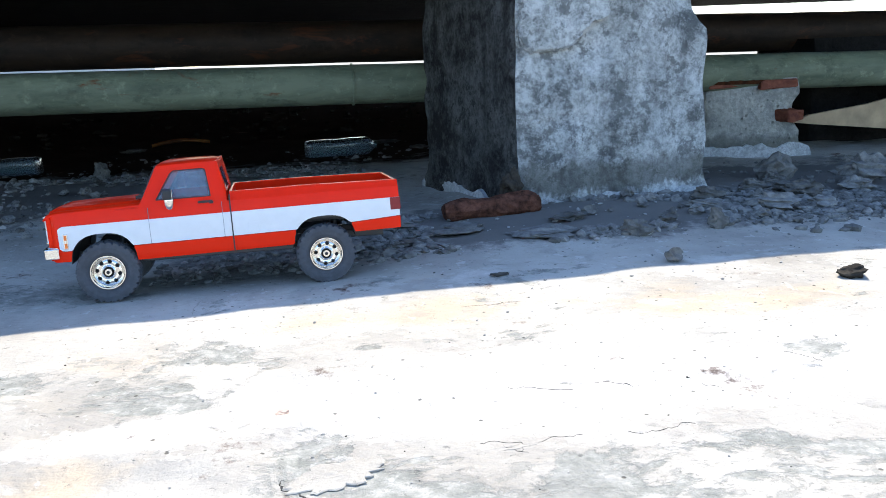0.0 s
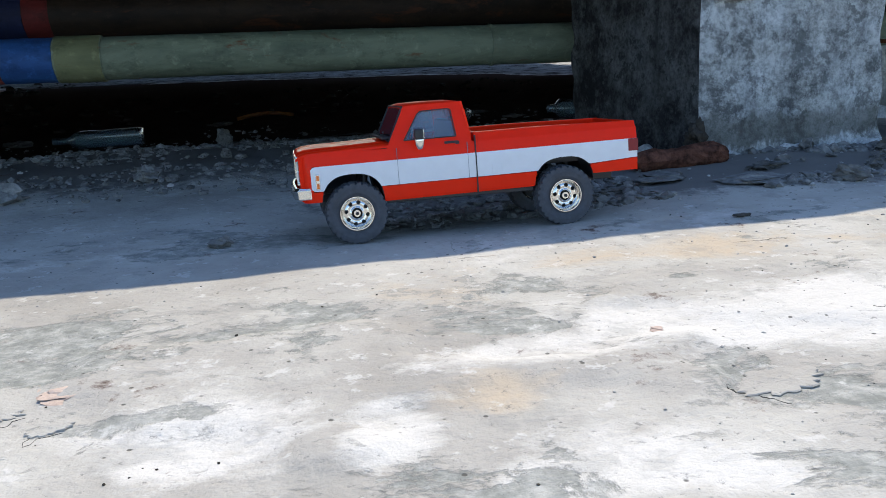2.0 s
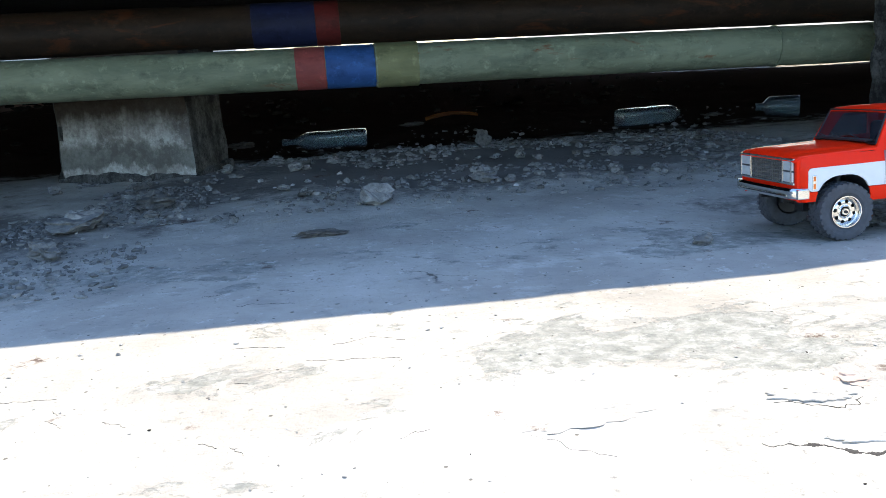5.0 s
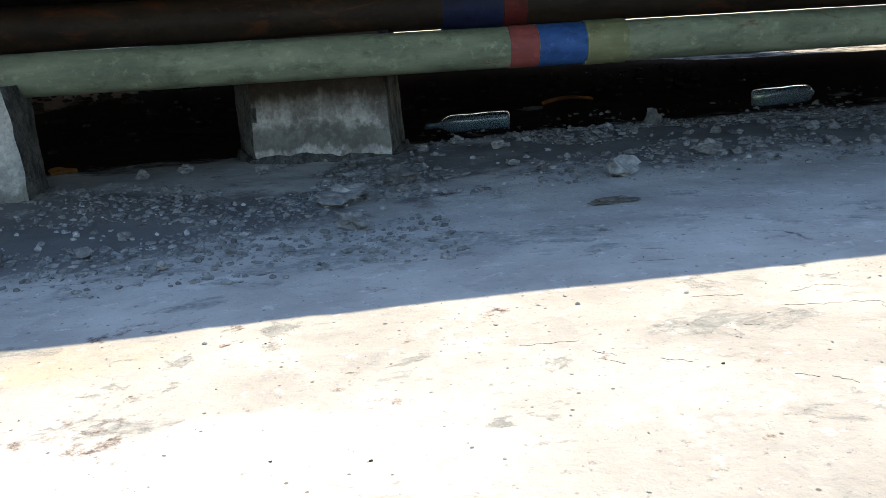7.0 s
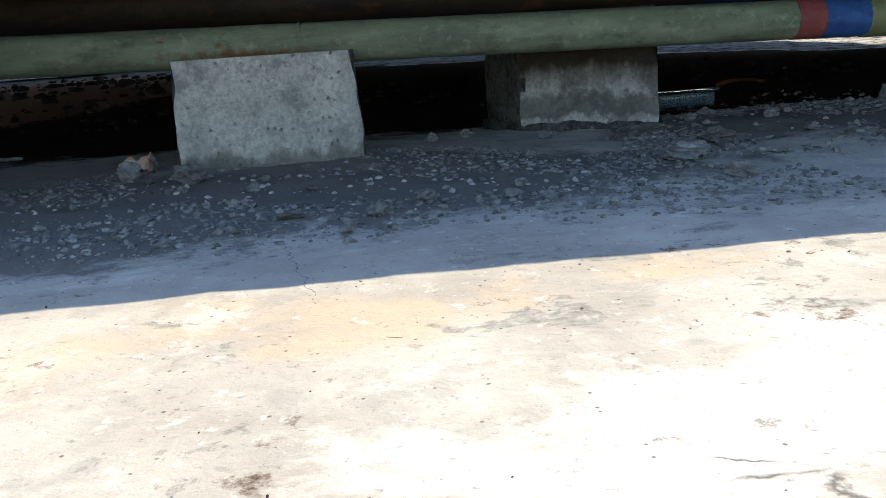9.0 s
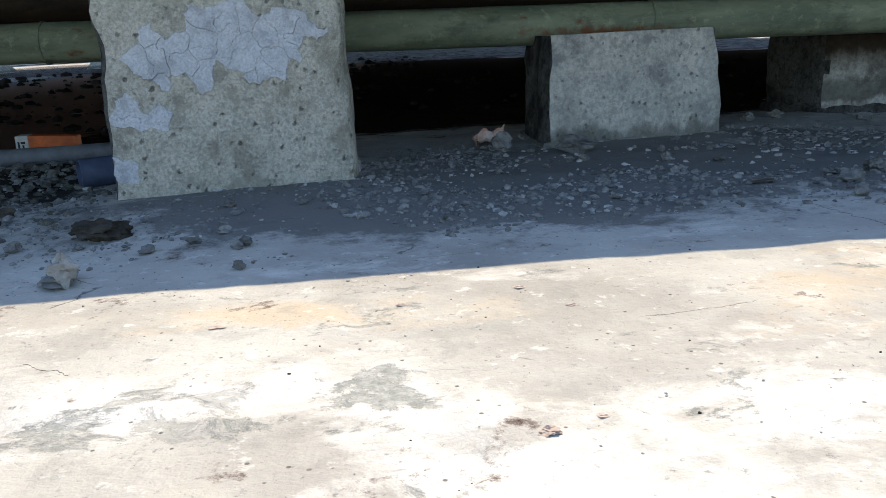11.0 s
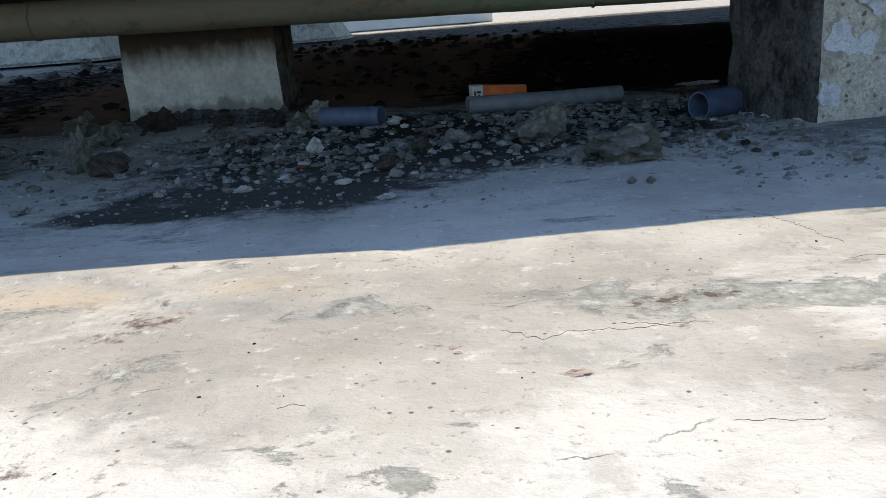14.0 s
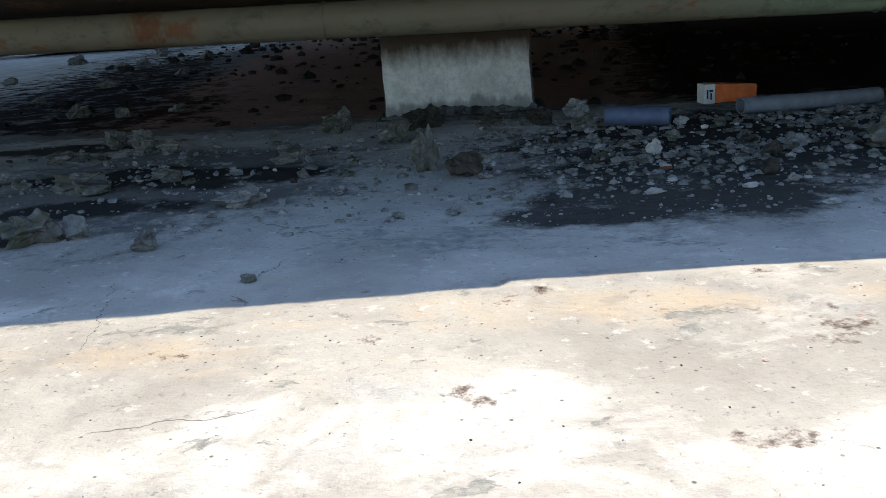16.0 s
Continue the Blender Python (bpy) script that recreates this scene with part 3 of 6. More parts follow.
def build_ground():
    xs = np.append(steps((-400, -40, 12), (-40, -9, 24), (-9, -7, 40), (-7, 2.4, 560), (2.4, 6, 50), (6, 40, 24), (40, 400, 12)), 400)
    ys = np.append(steps((-300, -20, 10), (-20, -2, 24), (-2, -1.4, 16), (-1.4, 1.8, 250), (1.8, 4, 70), (4, 10, 60), (10, 40, 24), (40, 500, 12)), 500)
    gx, gy = np.meshgrid(xs, ys)
    gz = ground_height(gx, gy)
    verts = np.stack([gx.ravel(), gy.ravel(), gz.ravel()], 1)
    nx, ny = len(xs), len(ys)
    a = (np.arange(ny - 1)[:, None] * nx + np.arange(nx - 1)[None, :]).ravel()
    faces = np.stack([a, a + 1, a + nx + 1, a + nx], 1)
    me = bpy.data.meshes.new("ground")
    me.from_pydata(verts.tolist(), [], faces.tolist())
    me.shade_smooth()
    me.materials.append(APRON)
    px, py = gx.ravel(), gy.ravel()
    for name, spots in (("soil_shade", SOIL), ("earth", []), ("deep_shade", []), ("wet", WET), ("worn", WORN), ("pale", PALE), ("tan", TAN)):
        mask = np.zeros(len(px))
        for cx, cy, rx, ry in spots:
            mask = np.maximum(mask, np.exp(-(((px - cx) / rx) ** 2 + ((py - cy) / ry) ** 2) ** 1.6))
        if name == "soil_shade":
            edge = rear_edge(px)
            # besides real dirt, floor under and behind the deck darkened for its shade
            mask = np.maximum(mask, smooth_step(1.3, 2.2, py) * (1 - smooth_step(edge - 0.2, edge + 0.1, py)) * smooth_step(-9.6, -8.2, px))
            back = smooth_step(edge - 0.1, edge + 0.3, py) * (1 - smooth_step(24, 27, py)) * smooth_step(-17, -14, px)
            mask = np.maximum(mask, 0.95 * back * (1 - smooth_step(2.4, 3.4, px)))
            # unseen ground behind the camera, darkened to cut its bounce light
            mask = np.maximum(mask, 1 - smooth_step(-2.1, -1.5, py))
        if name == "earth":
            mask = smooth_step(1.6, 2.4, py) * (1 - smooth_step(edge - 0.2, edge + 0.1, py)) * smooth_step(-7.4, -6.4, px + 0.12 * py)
        if name == "deep_shade":
            # painted shade: near-black floor under the deck, weaker behind it
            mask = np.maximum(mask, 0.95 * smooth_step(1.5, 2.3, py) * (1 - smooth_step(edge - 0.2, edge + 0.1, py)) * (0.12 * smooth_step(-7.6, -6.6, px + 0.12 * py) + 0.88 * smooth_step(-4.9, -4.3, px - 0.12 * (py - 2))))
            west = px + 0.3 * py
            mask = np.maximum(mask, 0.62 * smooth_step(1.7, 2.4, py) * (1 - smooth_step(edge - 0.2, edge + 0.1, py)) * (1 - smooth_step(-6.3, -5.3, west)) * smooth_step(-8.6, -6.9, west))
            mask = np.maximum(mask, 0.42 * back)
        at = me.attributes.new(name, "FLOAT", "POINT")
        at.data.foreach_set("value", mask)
    tagged(new("ground", me), "weathered concrete apron with tan and grey patches, cracks and grit", "ground", kind="structure")


build_ground()


# ---- piers, saddles, pipes, deck ----
def pier(name, corners, z0, z1, material, label, flare=0.03, rough=0.008, chips=(), cell=0.022, group="concrete piers", side=None, both=False):
    """A four-sided cast block. corners: front left, front right, back right, back left at its foot; it narrows upwards by flare."""
    cx = sum(c[0] for c in corners) / 4
    cy = sum(c[1] for c in corners) / 4
    bm = bmesh.new()
    rows = max(6, int((z1 - z0) / cell))
    outline = []
    for (ax, ay), (bx, by) in zip(corners, list(corners[1:]) + [corners[0]]):
        n = max(5, int(math.hypot(bx - ax, by - ay) / cell))
        for i in range(n):
            outline.append((ax + (bx - ax) * i / n, ay + (by - ay) * i / n))
    rings = []
    for r in range(rows + 1):
        f = r / rows
        z = z0 + (z1 - z0) * f
        s = 1 - flare * f + 0.02 * max(0, 1 - f * 9)
        ring = []
        for ox, oy in outline:
            x, y = cx + (ox - cx) * s, cy + (oy - cy) * s
            out = Vector((x - cx, y - cy, 0)).normalized()
            near = min(math.hypot(ox - c[0], oy - c[1]) for c in corners)
            d = rough * noise.fractal(Vector((x * 9, y * 9, z * 9)), 1.0, 2.0, 4) - rough * 1.6 * math.exp(-(near / 0.012) ** 2) * (0.6 + noise.noise(Vector((x * 12, y * 12, z * 15))))
            for kx, ky, kz, kr, kd in chips:
                q = math.dist((x, y, z), (kx, ky, kz)) / kr
                if q < 1:
                    d -= kd * (1 - q * q)
            ring.append((x + out.x * d, y + out.y * d, z))
        rings.append(ring)
    loft(bm, rings)
    ob = part(name, bm, material, smooth=True)
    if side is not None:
        # the flanks get a darker concrete: mould streaks plus shade put into the colour
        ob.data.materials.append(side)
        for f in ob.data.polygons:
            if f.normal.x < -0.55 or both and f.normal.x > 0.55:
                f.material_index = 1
    tagged(ob, label, "pier", group)
    return ob


def slope_green(x):
    return 0.2835 - 0.0172 * x


def slope_upper(x):
    return 0.410 - 0.0165 * x


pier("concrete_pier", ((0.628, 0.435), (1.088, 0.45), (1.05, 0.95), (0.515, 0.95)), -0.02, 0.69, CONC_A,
     "tall grey concrete pier, mottled with dark mould, under the deck", flare=0.05, chips=((1.075, 0.45, 0.48, 0.10, 0.04), (0.80, 0.44, 0.40, 0.13, 0.012)), side=CONC_MOULD_SHADE)
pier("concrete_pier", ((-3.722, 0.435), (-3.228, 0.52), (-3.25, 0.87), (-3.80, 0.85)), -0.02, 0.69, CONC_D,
     "tall concrete pier with cracked grey render flaking off tan concrete", flare=0.03, chips=((-3.228, 0.52, 0.25, 0.07, 0.015), (-3.72, 0.43, 0.33, 0.06, 0.012)), side=CONC_MOULD_SHADE)
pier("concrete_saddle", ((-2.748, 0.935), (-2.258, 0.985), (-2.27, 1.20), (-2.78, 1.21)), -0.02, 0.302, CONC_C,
     "low grey concrete block carrying the green pipe, chipped at the edges", flare=0.06, rough=0.006, chips=((-2.26, 0.985, 0.3, 0.04, 0.012), (-2.35, 0.96, 0.30, 0.03, 0.008), (-2.70, 0.94, 0.29, 0.03, 0.007)), group="pipe saddles", side=CONC_MOULD_SHADE, both=True)
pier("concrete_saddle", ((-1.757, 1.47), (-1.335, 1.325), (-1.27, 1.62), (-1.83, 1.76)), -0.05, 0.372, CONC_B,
     "concrete block stained dark below its top, behind the green pipe", flare=0.04, rough=0.005, group="pipe saddles", side=CONC_MOULD_SHADE, both=True)
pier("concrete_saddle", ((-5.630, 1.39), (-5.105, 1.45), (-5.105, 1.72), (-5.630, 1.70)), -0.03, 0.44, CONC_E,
     "pale concrete block with a rust-stained top and mossy foot", flare=0.03, rough=0.005, group="pipe saddles", side=CONC_MOULD_SHADE, both=True)
pier("concrete_footing", ((-5.66, 1.33), (-5.06, 1.39), (-5.06, 1.76), (-5.66, 1.76)), -0.03, 0.034, CONC_MOULD_SHADE,
     "low mossy concrete footing under the pale block", flare=0.02, rough=0.008, group="pipe saddles")
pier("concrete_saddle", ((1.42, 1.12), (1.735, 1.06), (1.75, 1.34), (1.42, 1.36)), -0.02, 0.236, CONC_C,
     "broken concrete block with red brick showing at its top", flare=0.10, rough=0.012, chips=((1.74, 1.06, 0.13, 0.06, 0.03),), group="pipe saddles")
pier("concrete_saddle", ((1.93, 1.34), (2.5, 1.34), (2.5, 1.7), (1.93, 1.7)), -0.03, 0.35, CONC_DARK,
     "concrete block in deep shade, the shade put into its colour", flare=0.02, rough=0.006, group="pipe saddles")


def pipe_line(name, label, y, height, radius, x0, x1, material, wobble=0.0015):
    top = thing(name, label, "pipe", group="pipe run")
    bm = bmesh.new()
    seg, rings = 40, []
    n = int((x1 - x0) / 0.06)
    for i in range(n + 1):
        x = x0 + (x1 - x0) * i / n
        ring = []
        for k in range(seg):
            a = 2 * math.pi * k / seg
            r = radius + wobble * noise.noise(Vector((x * 5, math.cos(a) * 2, math.sin(a) * 2)))
            ring.append((x, y + r * math.cos(a), height(x) + r * math.sin(a)))
        rings.append(ring)
    loft(bm, rings)
    part("pipe_wall", bm, material, top, smooth=True)
    return top


def band(top, name, y, height, radius, x0, x1, material, proud=0.0015, label=""):
    bm = bmesh.new()
    rings = []
    for x, r in ((x0, radius - 0.002), (x0 + 0.001, radius + proud), ((x0 + x1) / 2, radius + proud), (x1 - 0.001, radius + proud), (x1, radius - 0.002)):
        rings.append([(x + 0.002 * noise.noise(Vector((k * 0.7, x0, 0))), y + r * math.cos(2 * math.pi * k / 40), height(x) + r * math.sin(2 * math.pi * k / 40)) for k in range(40)])
    loft(bm, rings)
    return part(name, bm, material, top, label, smooth=True)


GY, GR, UY, UR = 1.14, 0.0555, 1.50, 0.066
green = pipe_line("green_pipe", "old green-painted steel pipe with red and blue bands", GY, slope_green, GR, -9.0, 4.5, GREEN)
band(green, "paint_band", GY, slope_green, GR, -1.014, -0.934, RED_BAND, label="faded red paint band")
band(green, "paint_band", GY, slope_green, GR, -0.934, -0.802, BLUE_BAND, label="chipped blue paint band")
band(green, "pipe_collar", GY, slope_green, GR, -0.798, -0.685, OLIVE, 0.0045, "welded olive green sleeve")
for sx in (-0.798, -0.687, -2.415, 0.35, -4.1, -5.75):
    band(green, "weld_seam", GY, slope_green, GR, sx - 0.004, sx + 0.004, GREEN, 0.0035)
upper = pipe_line("rusty_pipe", "brown rusted steel pipe with faded blue and red bands darkened for shade", UY, slope_upper, UR, -9.0, 4.5, BROWN)
# both bands use the copies darkened for the shade back here
band(upper, "paint_band", UY, slope_upper, UR, -1.143, -0.953, BLUE_DIM, label="faded blue paint band, darkened for shade")
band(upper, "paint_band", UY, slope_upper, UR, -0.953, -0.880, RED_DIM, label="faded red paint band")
for sx in (0.9, -2.9, -5.2):
    band(upper, "weld_seam", UY, slope_upper, UR, sx - 0.004, sx + 0.004, BROWN, 0.003)


def rust_crust(x0, x1, y, z, label):
    bm = bmesh.new()
    n = 40
    rings = []
    for i in range(n + 1):
        x = x0 + (x1 - x0) * i / n
        s = math.sin(math.pi * i / n) ** 0.3
        hi = (0.007 + 0.006 * noise.fractal(Vector((x * 45, 0, 3)), 0.8, 2.0, 4)) * s
        zz = z - 0.0165 * (x - x0)
        rings.append([(x, y - 0.020 * s, zz - 0.008), (x, y - 0.022 * s - 0.004, zz + hi * 0.4), (x, y - 0.004, zz + hi), (x, y + 0.03, zz + hi), (x, y + 0.03, zz - 0.008)])
    loft(bm, rings)
    part("rust_crust", bm, RUST, green, label, smooth=True)


rust_crust(1.42, 1.68, GY - 0.030, 0.232, "crust of brown rust under the pipe")


def shade_slab():
    """An added, unseen higher slab beyond the low deck, which keeps the sun off the ground behind."""
    bm = bmesh.new()
    box(bm, -14.0, 5.2, 9.6, 26.0, 6.5, 6.9, 0.05)
    box(bm, -14.0, -6.3, 1.9, 9.3, 3.2, 3.6, 0.05)
    tagged(part("shade_slab", bm, CONC_B), "added unseen concrete slab shading the ground behind", "deck", kind="structure")


shade_slab()


EDGE_X = (-9.0, -5.98, -5.65, -5.30, -4.87, -4.50, -4.24, -3.90, -3.52, -3.29, -2.89, -2.35, -1.73, -1.21, -0.72, -0.38, -0.05, 0.20, 0.37, 0.74, 1.06, 6.0)
EDGE_Y = (-0.70, -0.420, -0.388, -0.350, -0.316, -0.297, -0.270, -0.228, -0.194, -0.176, -0.146, -0.130, -0.122, -0.117, -0.126, -0.130, -0.114, -0.104, -0.097, -0.094, -0.101, -0.08)


def deck():
    """Unseen cover over the piers, whose front edge draws the shadow line on the apron."""
    bm = bmesh.new()
    rows = []
    n = 700
    for i in range(n + 1):
        x = -8.0 + 14.0 * i / n
        edge = float(np.interp(x - 0.266, EDGE_X, EDGE_Y))
        y = edge + 0.500 + 0.004 * noise.noise(Vector((x * 6, 0, 0))) + 0.008 * noise.noise(Vector((x * 11.0, 9, 0))) + 0.004 * noise.noise(Vector((x * 30.0, 2, 0)))
        rear = rear_edge(x) + 0.5
        rows.append([(x, y, 0.69), (x, y, 0.78), (x, rear, 0.80), (x, rear, 0.69)])
    loft(bm, rows)
    tagged(part("deck", bm, CONC_DARK), "unseen concrete deck over the piers, colour darkened for deep shade", "deck", kind="structure")


deck()


def cell(seed, others, lo, hi):
    """The cell of one seed among the others, cut from a box, as a list of corners."""
    poly = [(lo[0], lo[1]), (hi[0], lo[1]), (hi[0], hi[1]), (lo[0], hi[1])]
    for o in others:
        mx, mz = (seed[0] + o[0]) / 2, (seed[1] + o[1]) / 2
        nx, nz = o[0] - seed[0], o[1] - seed[1]
        cut = []
        for (ax, az), (bx, bz) in zip(poly, poly[1:] + poly[:1]):
            da, db = (ax - mx) * nx + (az - mz) * nz, (bx - mx) * nx + (bz - mz) * nz
            if da <= 0:
                cut.append((ax, az))
            if da * db < 0:
                k = da / (da - db)
                cut.append((ax + (bx - ax) * k, az + (bz - az) * k))
        poly = cut
        if len(poly) < 3:
            return []
    return poly


def render_plates(owner, material, keep, lo, hi, pitch, face, seed, proud=0.0025):
    """Plates of cracked render on a pier's front, each with its own broken edge."""
    r3 = random.Random(seed)
    seeds = []
    nx, nz = int((hi[0] - lo[0]) / pitch), int((hi[1] - lo[1]) / pitch)
    for i in range(nx):
        for k in range(nz):
            seeds.append((lo[0] + (i + 0.5 + r3.uniform(-0.42, 0.42)) * pitch, lo[1] + (k + 0.5 + r3.uniform(-0.42, 0.42)) * pitch))
    for sd in seeds:
        if not keep(*sd):
            continue
        near = sorted((o for o in seeds if o != sd), key=lambda o: math.dist(o, sd))[:14]
        poly = cell(sd, near, lo, hi)
        if len(poly) < 3:
            continue
        ring = []
        for (ax, az), (bx, bz) in zip(poly, poly[1:] + poly[:1]):
            n = max(2, int(math.hypot(bx - ax, bz - az) / 0.006))
            for q in range(n):
                x, z = ax + (bx - ax) * q / n, az + (bz - az) * q / n
                w = Vector((x * 45, 0, z * 45))
                x += 0.022 * noise.fractal(w * 0.5, 0.8, 2.0, 4)
                z += 0.022 * noise.fractal(w * 0.5 + Vector((9, 4, 2)), 0.8, 2.0, 4)
                d = math.dist((x, z), sd)
                sh = max(0.2, 1 - 0.0004 / max(d, 0.004))
                ring.append((sd[0] + (x - sd[0]) * sh, sd[1] + (z - sd[1]) * sh))
        bm = bmesh.new()
        rows = []
        for depth, sc in ((0.012, 1.0), (-proud + 0.001, 1.0), (-proud, 0.97)):
            rows.append([(sd[0] + (x - sd[0]) * sc, face(x) + depth, sd[1] + (z - sd[1]) * sc) for x, z in ring])
        loft(bm, rows)
        part("render_plate", bm, material, owner, "")


MAIN_PATCH = ((-3.659, 0.262), (-3.655, 0.300), (-3.625, 0.336), (-3.607, 0.365), (-3.546, 0.369), (-3.515, 0.420), (-3.488, 0.423), (-3.452, 0.395), (-3.383, 0.395), (-3.321, 0.373), (-3.270, 0.362),
              (-3.275, 0.307), (-3.326, 0.288), (-3.333, 0.249), (-3.392, 0.264), (-3.439, 0.260), (-3.481, 0.235), (-3.522, 0.210), (-3.544, 0.219), (-3.557, 0.255), (-3.603, 0.246))
LOW_PATCH = ((-3.695, 0.06), (-3.695, 0.196), (-3.683, 0.209), (-3.652, 0.253), (-3.629, 0.252), (-3.638, 0.202), (-3.604, 0.164), (-3.613, 0.141), (-3.655, 0.137), (-3.670, 0.06))


def inside(poly, x, z):
    hit = False
    for (ax, az), (bx, bz) in zip(poly, poly[1:] + poly[:1]):
        if (az > z) != (bz > z) and x < ax + (z - az) / (bz - az) * (bx - ax):
            hit = not hit
    return hit


def pier_d_keep(x, z):
    wx, wz = x + 0.012 * noise.noise(Vector((x * 40, 1, z * 40))), z + 0.012 * noise.noise(Vector((x * 40, 7, z * 40)))
    if inside(MAIN_PATCH, wx, wz):
        return noise.noise(Vector((x * 60, 5, z * 60))) > -0.62
    return inside(LOW_PATCH, wx, wz) and noise.noise(Vector((x * 55, 3, z * 55))) > -0.45


def skin_patch(owner, outline, face, proud, material, label):
    """One broken sheet of render left on a wall, thick enough to cast a lip of shade."""
    ring = []
    for (ax, az), (bx, bz) in zip(outline, outline[1:] + outline[:1]):
        n = max(2, int(math.hypot(bx - ax, bz - az) / 0.007))
        for q in range(n):
            x, z = ax + (bx - ax) * q / n, az + (bz - az) * q / n
            w = Vector((x * 30, 0, z * 30))
            ring.append((x + 0.008 * noise.fractal(w, 0.8, 2.0, 4), z + 0.008 * noise.fractal(w + Vector((5, 2, 1)), 0.8, 2.0, 4)))
    cx, cz = sum(p[0] for p in ring) / len(ring), sum(p[1] for p in ring) / len(ring)
    bm = bmesh.new()
    loft(bm, [[(cx + (x - cx) * sc, face(x) + depth, cz + (z - cz) * sc) for x, z in ring] for depth, sc in ((0.02, 1.0), (-proud * 0.6, 1.0), (-proud, 0.96), (-proud * 1.1, 0.6))])
    part("render_sheet", bm, material, owner, label)


def wall_crack(owner, points, face, width, seed):
    """A hair crack in a wall, filled with dark dirt."""
    bm = bmesh.new()
    rows, line = [], []
    for (ax, az), (bx, bz) in zip(points, points[1:]):
        n = max(3, int(math.hypot(bx - ax, bz - az) / 0.004))
        line += [(ax + (bx - ax) * q / n, az + (bz - az) * q / n) for q in range(n)]
    for i, (x, z) in enumerate(line):
        f = i / (len(line) - 1)
        w = 0.5 * width * (0.3 + 0.7 * math.sin(math.pi * f)) * (0.8 + 0.6 * noise.noise(Vector((i * 0.5, seed, 0))))
        x += 0.007 * noise.fractal(Vector((i * 0.16, seed, 3)), 0.7, 2.0, 4)
        y = face(x)
        rows.append([(x - w, y, z), (x, y - 0.0016, z + 0.2 * w), (x + w, y, z), (x, y + 0.012, z)])
    loft(bm, rows)
    part("wall_crack", bm, CRACK, owner, "dark hair crack")


def skirt(owner, corners, height, grow, material, label):
    """An uneven foot of mortar smeared round a block."""
    cx, cy = sum(c[0] for c in corners) / 4, sum(c[1] for c in corners) / 4
    outline = []
    for (ax, ay), (bx, by) in zip(corners, corners[1:] + corners[:1]):
        n = max(6, int(math.hypot(bx - ax, by - ay) / 0.012))
        outline += [(ax + (bx - ax) * q / n, ay + (by - ay) * q / n) for q in range(n)]
    rings = []
    for f, out in ((-0.4, grow * 1.1), (0.25, grow), (0.7, grow * 0.7), (1.0, grow * 0.25), (1.05, -0.03)):
        ring = []
        for x, y in outline:
            d = Vector((x - cx, y - cy, 0)).normalized()
            lump = 1 + 0.8 * noise.fractal(Vector((x * 14, y * 14, 2 * f)), 0.8, 2.0, 4)
            top = height * (1 + 0.55 * noise.fractal(Vector((x * 11, y * 11, 9)), 0.8, 2.0, 4))
            ring.append((x + d.x * out * lump, y + d.y * out * lump, f * top))
        rings.append(ring)
    bm = bmesh.new()
    loft(bm, rings)
    part("mortar_foot", bm, material, owner, label, smooth=True)


def face_a(x):
    return 0.446 + 0.03 * (x - 0.63)


piers = [o for o in scene.objects if o.name.startswith("concrete_pier")]
blocks = [o for o in scene.objects if o.name.startswith("concrete_saddle")]
render_plates(piers[1], RENDER, pier_d_keep, (-3.705, 0.03), (-3.25, 0.66), 0.042, lambda x: 0.440 + 0.165 * (x + 3.722), 4, 0.005)
skin_patch(piers[0], ((0.645, 0.60), (0.645, 0.415), (0.644, 0.354), (0.669, 0.343), (0.727, 0.347), (0.771, 0.362), (0.790, 0.390), (0.840, 0.415), (0.86, 0.60)), face_a, 0.012, CONC_A, "thick broken sheet of old render")
for k, pts in enumerate((((0.848, 0.245), (0.845, 0.186), (0.834, 0.120)), ((0.993, 0.300), (0.996, 0.252), (1.003, 0.215)), ((0.70, 0.30), (0.72, 0.25), (0.715, 0.21)))):
    wall_crack(piers[0], pts, lambda x: face_a(x) - 0.001, 0.003, k * 2.3)
skirt(piers[0], ((0.622, 0.432), (1.091, 0.445), (1.06, 0.95), (0.515, 0.96)), 0.030, 0.006, PALE_FOOT, "pale mortar foot")
skirt(piers[1], ((-3.726, 0.432), (-3.224, 0.518), (-3.245, 0.87), (-3.80, 0.86)), 0.022, 0.007, PALE_FOOT, "pale mortar foot")
skirt(blocks[3], ((1.41, 1.115), (1.742, 1.055), (1.755, 1.34), (1.41, 1.36)), 0.036, 0.006, PALE_FOOT, "pale mortar foot")
skirt(blocks[1], ((-1.765, 1.465), (-1.330, 1.318), (-1.265, 1.62), (-1.835, 1.76)), 0.022, 0.006, CONC_MOULD_SHADE, "dark mossy mortar foot")
skirt(blocks[2], ((-5.636, 1.384), (-5.100, 1.444), (-5.100, 1.72), (-5.636, 1.70)), 0.050, 0.006, CONC_MOULD_SHADE, "dark mossy mortar foot")
skirt(blocks[0], ((-2.752, 0.932), (-2.252, 0.982), (-2.262, 1.20), (-2.785, 1.21)), 0.024, 0.010, CONC_C, "pale mortar foot")


# ---- pickup truck (scale model) ----
ARCHES = ((-0.002, 0.066, 0.0475, 0.044), (0.332, 0.066, 0.0485, 0.040))
PROFILE = ((0.060, 0.0895), (0.066, 0.0912), (0.075, 0.0930), (0.087, 0.0940), (0.105, 0.0948), (0.1235, 0.0948), (0.1262, 0.0938), (0.134, 0.0928), (0.143, 0.0912))
X_NOSE, X_TAIL = -0.076, 0.454


def body_half(z):
    return float(np.interp(z, [p[0] for p in PROFILE], [p[1] for p in PROFILE]))


